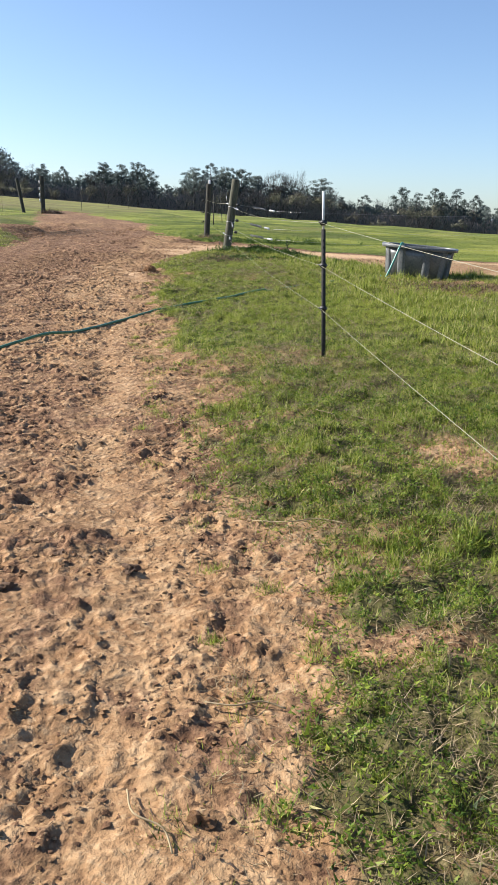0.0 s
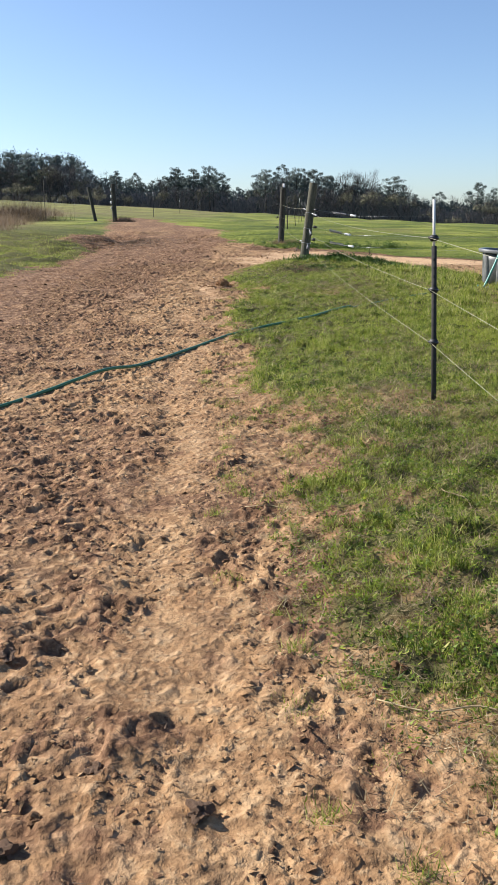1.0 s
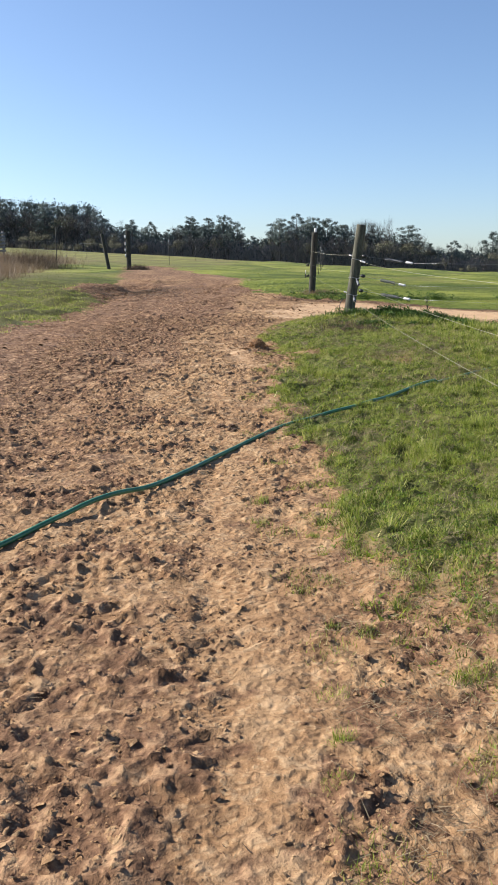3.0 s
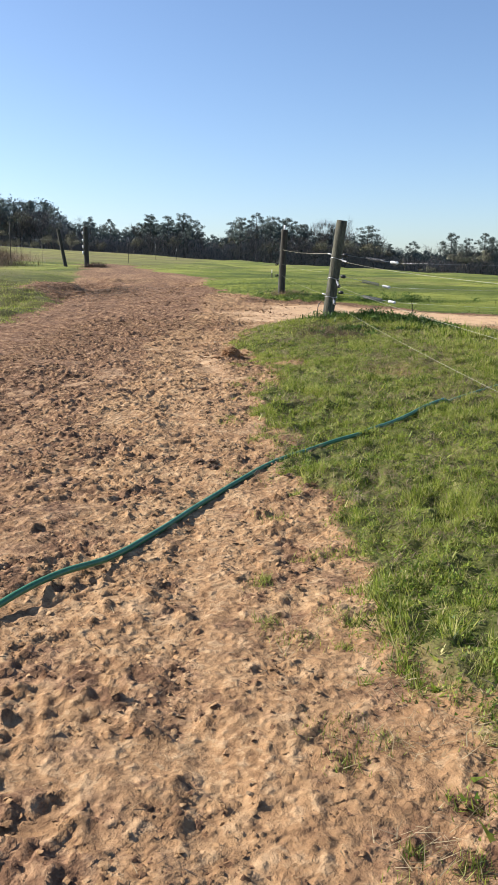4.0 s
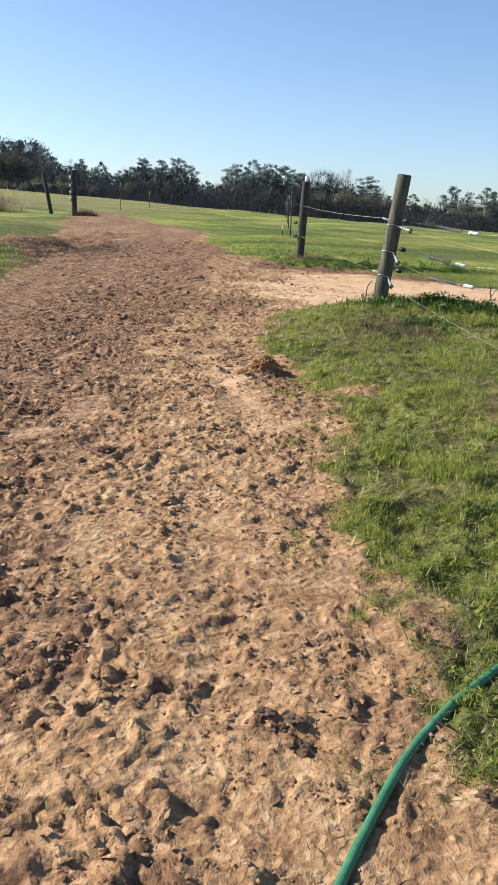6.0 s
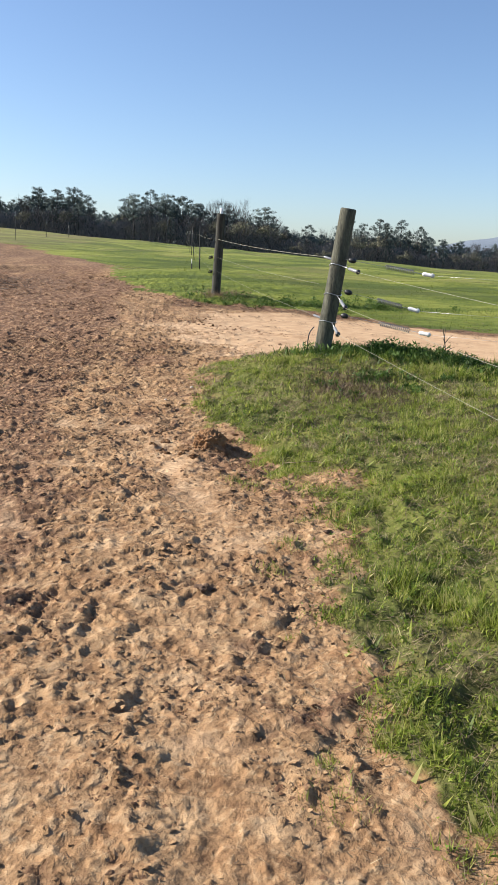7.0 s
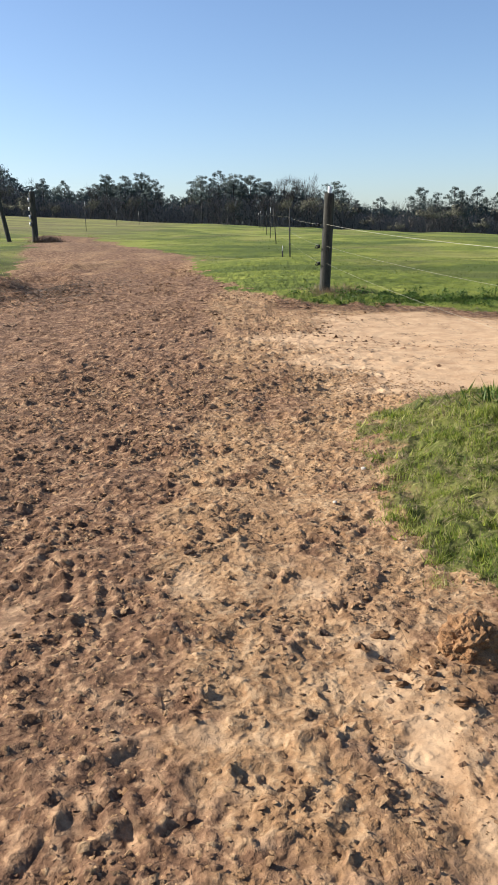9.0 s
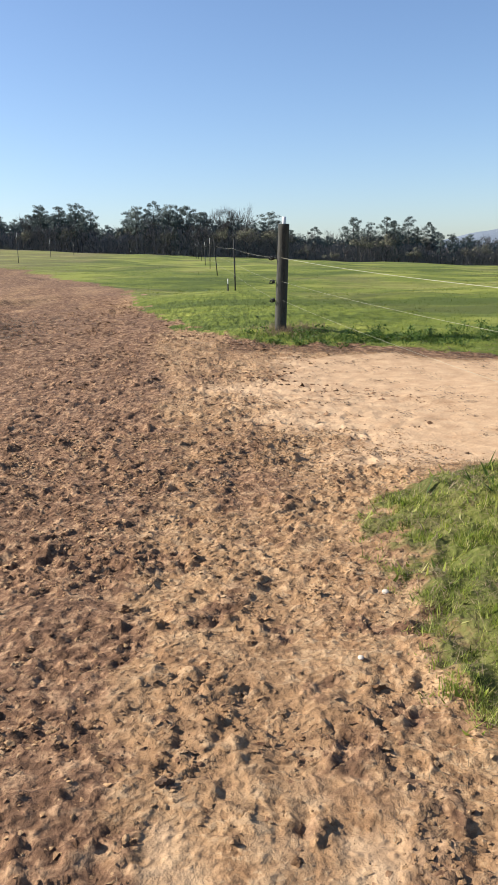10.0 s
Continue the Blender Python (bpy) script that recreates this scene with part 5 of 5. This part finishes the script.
def pine(tall, spread, bare_part, seed):
    """A pine: tapered trunk, short limbs and an open crown of needle clumps."""
    r = random.Random(seed)
    ob = empty("pine_tree", (0, 0, 0), "tall dark green pine with a bare lower trunk", "tree", "trees of the wood")
    lean = r.uniform(-0.3, 0.3)
    trunk = [(lean * s * s, 0.2 * math.sin(s * 3 + seed) * s, tall * s - (0.5 if s == 0 else 0)) for s in (0, 0.25, 0.5, 0.75, 1)]
    part("trunk", tube(trunk, [0.26, 0.21, 0.16, 0.10, 0.03], 7), M_BARK, ob)
    centres, radii, bm = [], [], bmesh.new()
    n = 20
    for k in range(n):
        up = (k + r.uniform(0, 0.8)) / n
        s = bare_part + (0.97 - bare_part) * up
        w = spread * (0.30 + 0.95 * math.sin(math.pi * (0.22 + 0.70 * up)) ** 1.2) * r.uniform(0.35, 1.0)
        a = 2.4 * k + r.uniform(-0.5, 0.5)
        c = Vector((lean * s * s + w * math.cos(a), w * math.sin(a), tall * s + r.uniform(-0.2, 0.5)))
        tube([(lean * s * s, 0, tall * s - 0.5), c], [0.06, 0.02], 3, bm, caps=False)
        for _ in range(3):
            centres.append(tuple(c + Vector((r.uniform(-0.7, 0.7), r.uniform(-0.7, 0.7), r.uniform(-0.25, 0.35)))))
            radii.append(r.uniform(0.40, 0.85))
    part("limb", bm, M_BARK, ob)
    for _ in range(3):
        centres.append((lean + r.uniform(-0.5, 0.5), r.uniform(-0.5, 0.5), tall + r.uniform(-0.6, 0.1)))
        radii.append(r.uniform(0.5, 0.8))
    tris, soft = leaf_cloud(centres, radii, 90, 0.145, 0.72)
    shards("crown", M_HAZED_NEEDLE, tris, "open crown of dark green needles", "", parent=ob, facing=soft)
    return ob


def bare_tree(tall, seed, mat=None, leaves=0):
    """A leafless hardwood: forked limbs ending in a haze of fine twigs."""
    r = random.Random(seed)
    ob = empty("bare_tree", (0, 0, 0), "grey-brown leafless hardwood tree with fine twigs" if not leaves else "hardwood tree with brownish-green spring buds", "tree", "trees of the wood")
    trunk, bm, ends = bmesh.new(), bmesh.new(), []
    tube([(0, 0, -0.5), (0.1, 0, tall * 0.2), (0.0, 0.1, tall * 0.42)], [0.22, 0.17, 0.13], 6, trunk)

    def fork(p, d, length, rad, depth):
        q = p + d * length
        tube([p, p.lerp(q, 0.5) + Vector((r.uniform(-1, 1), r.uniform(-1, 1), 0)) * 0.08 * length, q], [rad, rad * 0.75, rad * 0.5], 3, bm, caps=False)
        if depth == 0:
            ends.append((q, d))
            return
        for _ in range(3):
            nd = (d + Vector((r.uniform(-1, 1), r.uniform(-1, 1), r.uniform(-0.25, 0.7))) * 0.62).normalized()
            fork(p.lerp(q, r.uniform(0.55, 1.0)), nd, length * r.uniform(0.6, 0.85), rad * 0.55, depth - 1)

    for _ in range(4):
        fork(Vector((0, 0.05, tall * r.uniform(0.22, 0.42))), Vector((r.uniform(-0.7, 0.7), r.uniform(-0.7, 0.7), 1)).normalized(), tall * 0.25, 0.09, 2)
    part("trunk", trunk, M_BARK, ob)
    part("limb", bm, M_BARK, ob)
    twigs = []
    for q, d in ends:
        for _ in range(16):
            nd = (d + Vector((r.uniform(-1, 1), r.uniform(-1, 1), r.uniform(-0.3, 0.9))) * 0.9).normalized() * r.uniform(0.6, 1.9)
            o = q + Vector((r.uniform(-1, 1), r.uniform(-1, 1), r.uniform(-1, 1))) * 0.5
            w = nd.cross(Vector((r.uniform(-1, 1), r.uniform(-1, 1), 1))).normalized() * 0.022
            twigs.append((o - w, o + w, o + nd))
    shards("twig_haze", M_BARE, np.array([[tuple(v) for v in tri] for tri in twigs]), "haze of fine grey twigs", "", parent=ob)
    if leaves:
        tris, soft = leaf_cloud([tuple(q) for q, d in ends], [1.0] * len(ends), leaves * 4, 0.16, 0.9)
        shards("crown", mat, tris, "thin brownish-green new leaves", "", parent=ob, facing=soft)
    return ob


PINES = [pine(16, 1.9, 0.42, 1), pine(16, 2.4, 0.52, 2), pine(16, 1.6, 0.34, 3), pine(16, 2.7, 0.60, 4), pine(16, 2.1, 0.36, 5), pine(16, 1.4, 0.40, 6)]
BARES = [bare_tree(13, 11), bare_tree(13, 12), bare_tree(13, 13, M_BUD, 9), bare_tree(13, 14, M_BUD, 14)]
# the skyline: across, and how high the tops reach
SKY_X = (-150, -101, -84, -72, -69, -65, -60, -55, -49, -43, -38, -33.5, -27, -23, -20, -12.4, -4, 4, 13, 17, 22, 26, 35, 42, 46, 51, 58, 62, 70, 95, 150)
SKY_Z = (24, 24, 22.3, 21.5, 18.8, 15.0, 16.5, 15.5, 14.6, 17.2, 16.8, 17.2, 14.0, 12.2, 15.6, 17.8, 16.4, 15.0, 14.6, 13.6, 13.4, 11.4, 10.6, 11.8, 10.6, 12.0, 12.2, 9.6, 9.0, 8.5, 9)
placed = []


def plant(proto, px, py, top):
    z = ground_at(px, py) - 0.2
    base_tall = 16.3 if proto in PINES else 13.5
    s = max(0.3, (top - z) / base_tall)
    ob = copy_thing(proto, pose(px, py, z, 0, 0, float(rng.uniform(0, 360))))
    w = s * float(rng.uniform(0.9, 1.25))
    ob.scale = (w, w, s)
    placed.append((px, py))


# single crowns that stand out against the sky
for px, top, k in ((-59.6, 16.9, 4), (-54.8, 16.6, 1), (-43, 17.6, 3), (-38, 17.4, 0), (-33.5, 17.9, 3), (-30, 16.4, 1), (-19.8, 15.9, 0), (-17, 16.8, 1), (-12.6, 18.4, 4), (-8.4, 17.3, 1), (-4, 16.8, 3), (18.8, 14.8, 3), (41.8, 12.7, 3), (46, 11.4, 1), (51, 12.9, 0), (54.0, 12.0, 5), (58.5, 13.0, 4), (64.2, 11.3, 1)):
    plant(PINES[k], px, 250 + float(rng.uniform(-4, 4)), top)
for px, top in ((4.5, 18.3), (9.5, 18.2), (-64, 17.4), (-46.5, 16.6), (12, 17.2)):
    plant(BARES[int(rng.integers(0, 2))], px, 252, top)
# the rows behind and before them
for row, (depth, share, drop) in enumerate(((262, 0.78, 1.1), (254, 0.6, 1.8), (244, 0.18, 4.6))):
    px = -140.0
    while px < 120:
        px += float(rng.uniform(2.4, 5.0))
        py = depth + float(rng.uniform(-3, 3))
        top = float(np.interp(px * 250 / py, SKY_X, SKY_Z)) * py / 250 - drop * (0.4 if px < -62 else 1.0) * float(rng.uniform(0.2, 1.6))
        if rng.uniform() < share * (0.75 if px > 22 else 1):
            plant(PINES[int(rng.integers(0, 6))], px, py, top)
        else:
            plant(BARES[int(rng.integers(0, 4))], px, py, top)
# paler hardwoods before the tall pines
px = -118.0
while px < -63:
    px += float(rng.uniform(2.5, 5))
    plant(BARES[3], px, 230 + float(rng.uniform(-3, 3)), float(rng.uniform(9.5, 15.5)))
for proto in PINES + BARES:
    proto.location = (float(rng.uniform(-120, 100)), 266.0, 0)
    proto.location.z = ground_at(proto.location.x, 266) - 0.2
    proto.scale = (0.6, 0.6, 0.55)
# undergrowth that closes the wood's foot
def thicket(name, mat, n, front, low, high, size, facing, label):
    x = rng.uniform(-125, 105, n)
    y = front + rng.uniform(0, 18, n)
    foot = height(x, y)
    roof = np.interp(x * 250 / y, SKY_X, SKY_Z) * y / 250 - foot
    ragged = 0.22 * fbm(x, 0 * y, 3.2, 301, 3, 0.6) + 0.10 * fbm(x, y, 5.0, 305, 2)
    z = foot + (low + rng.uniform(0, 1, n) ** 1.15 * (high + ragged + 0.14 * smooth(-60, -66, x) - 0.10 * smooth(15, 30, x) - low)) * roof
    tri = np.stack((x, y, z), -1)[:, None, :] + rng.normal(0, 1, (n, 3, 3)) * np.array(size)
    soft = rng.normal(0, 0.14, (n, 3)) + facing
    shards(name, mat, tri, label, "undergrowth", facing=soft / np.linalg.norm(soft, axis=1)[:, None])


thicket("woodland_undergrowth", M_HAZED_UNDER, 150000, 240, 0.0, 0.64, (0.08, 0.08, 0.24), (0.30, -0.85, 0.22), "dense grey-brown leafless thicket at the wood's foot")
thicket("evergreen_understorey", M_HAZED_NEEDLE, 90000, 249, 0.25, 0.80, (0.17, 0.17, 0.22), (0.30, -0.85, 0.25), "dense dark evergreen growth filling the wood")
x = rng.uniform(-125, 105, 24000)
y = 266 + rng.uniform(0, 10, len(x))
foot = height(x, y)
z = foot + rng.uniform(0, 1, len(x)) * 0.55 * (np.interp(x * 250 / y, SKY_X, SKY_Z) * y / 250 - foot)
shards("deep_wood", M_HAZED_NEEDLE, np.stack((x, y, z), -1)[:, None, :] + rng.normal(0, 1, (len(x), 3, 3)) * np.array((0.7, 0.3, 0.5)), "dark depth of the wood behind the first trees", "undergrowth")


def far_hill():
    bm = bmesh.new()
    rows = []
    for k in range(60):
        s = k / 59
        px = 380 + s * 900
        top = 8 + 62 * math.sin(math.pi * s) ** 0.7 + 5 * noise.noise(Vector((px * 0.02, 0, 0)))
        rows.append([bm.verts.new((px, 1500 + d, z)) for d, z in ((-250, -12), (-90, top * 0.7), (0, top), (200, top * 0.6), (400, -12))])
    for a, b in zip(rows, rows[1:]):
        for k in range(4):
            bm.faces.new((a[k], b[k], b[k + 1], a[k + 1]))
    ob = new("backdrop", mesh_of("backdrop", bm, M_HILL))
    tagged(ob, "distant hazy blue wooded hill beyond the trees", "hill", kind="structure")


far_hill()
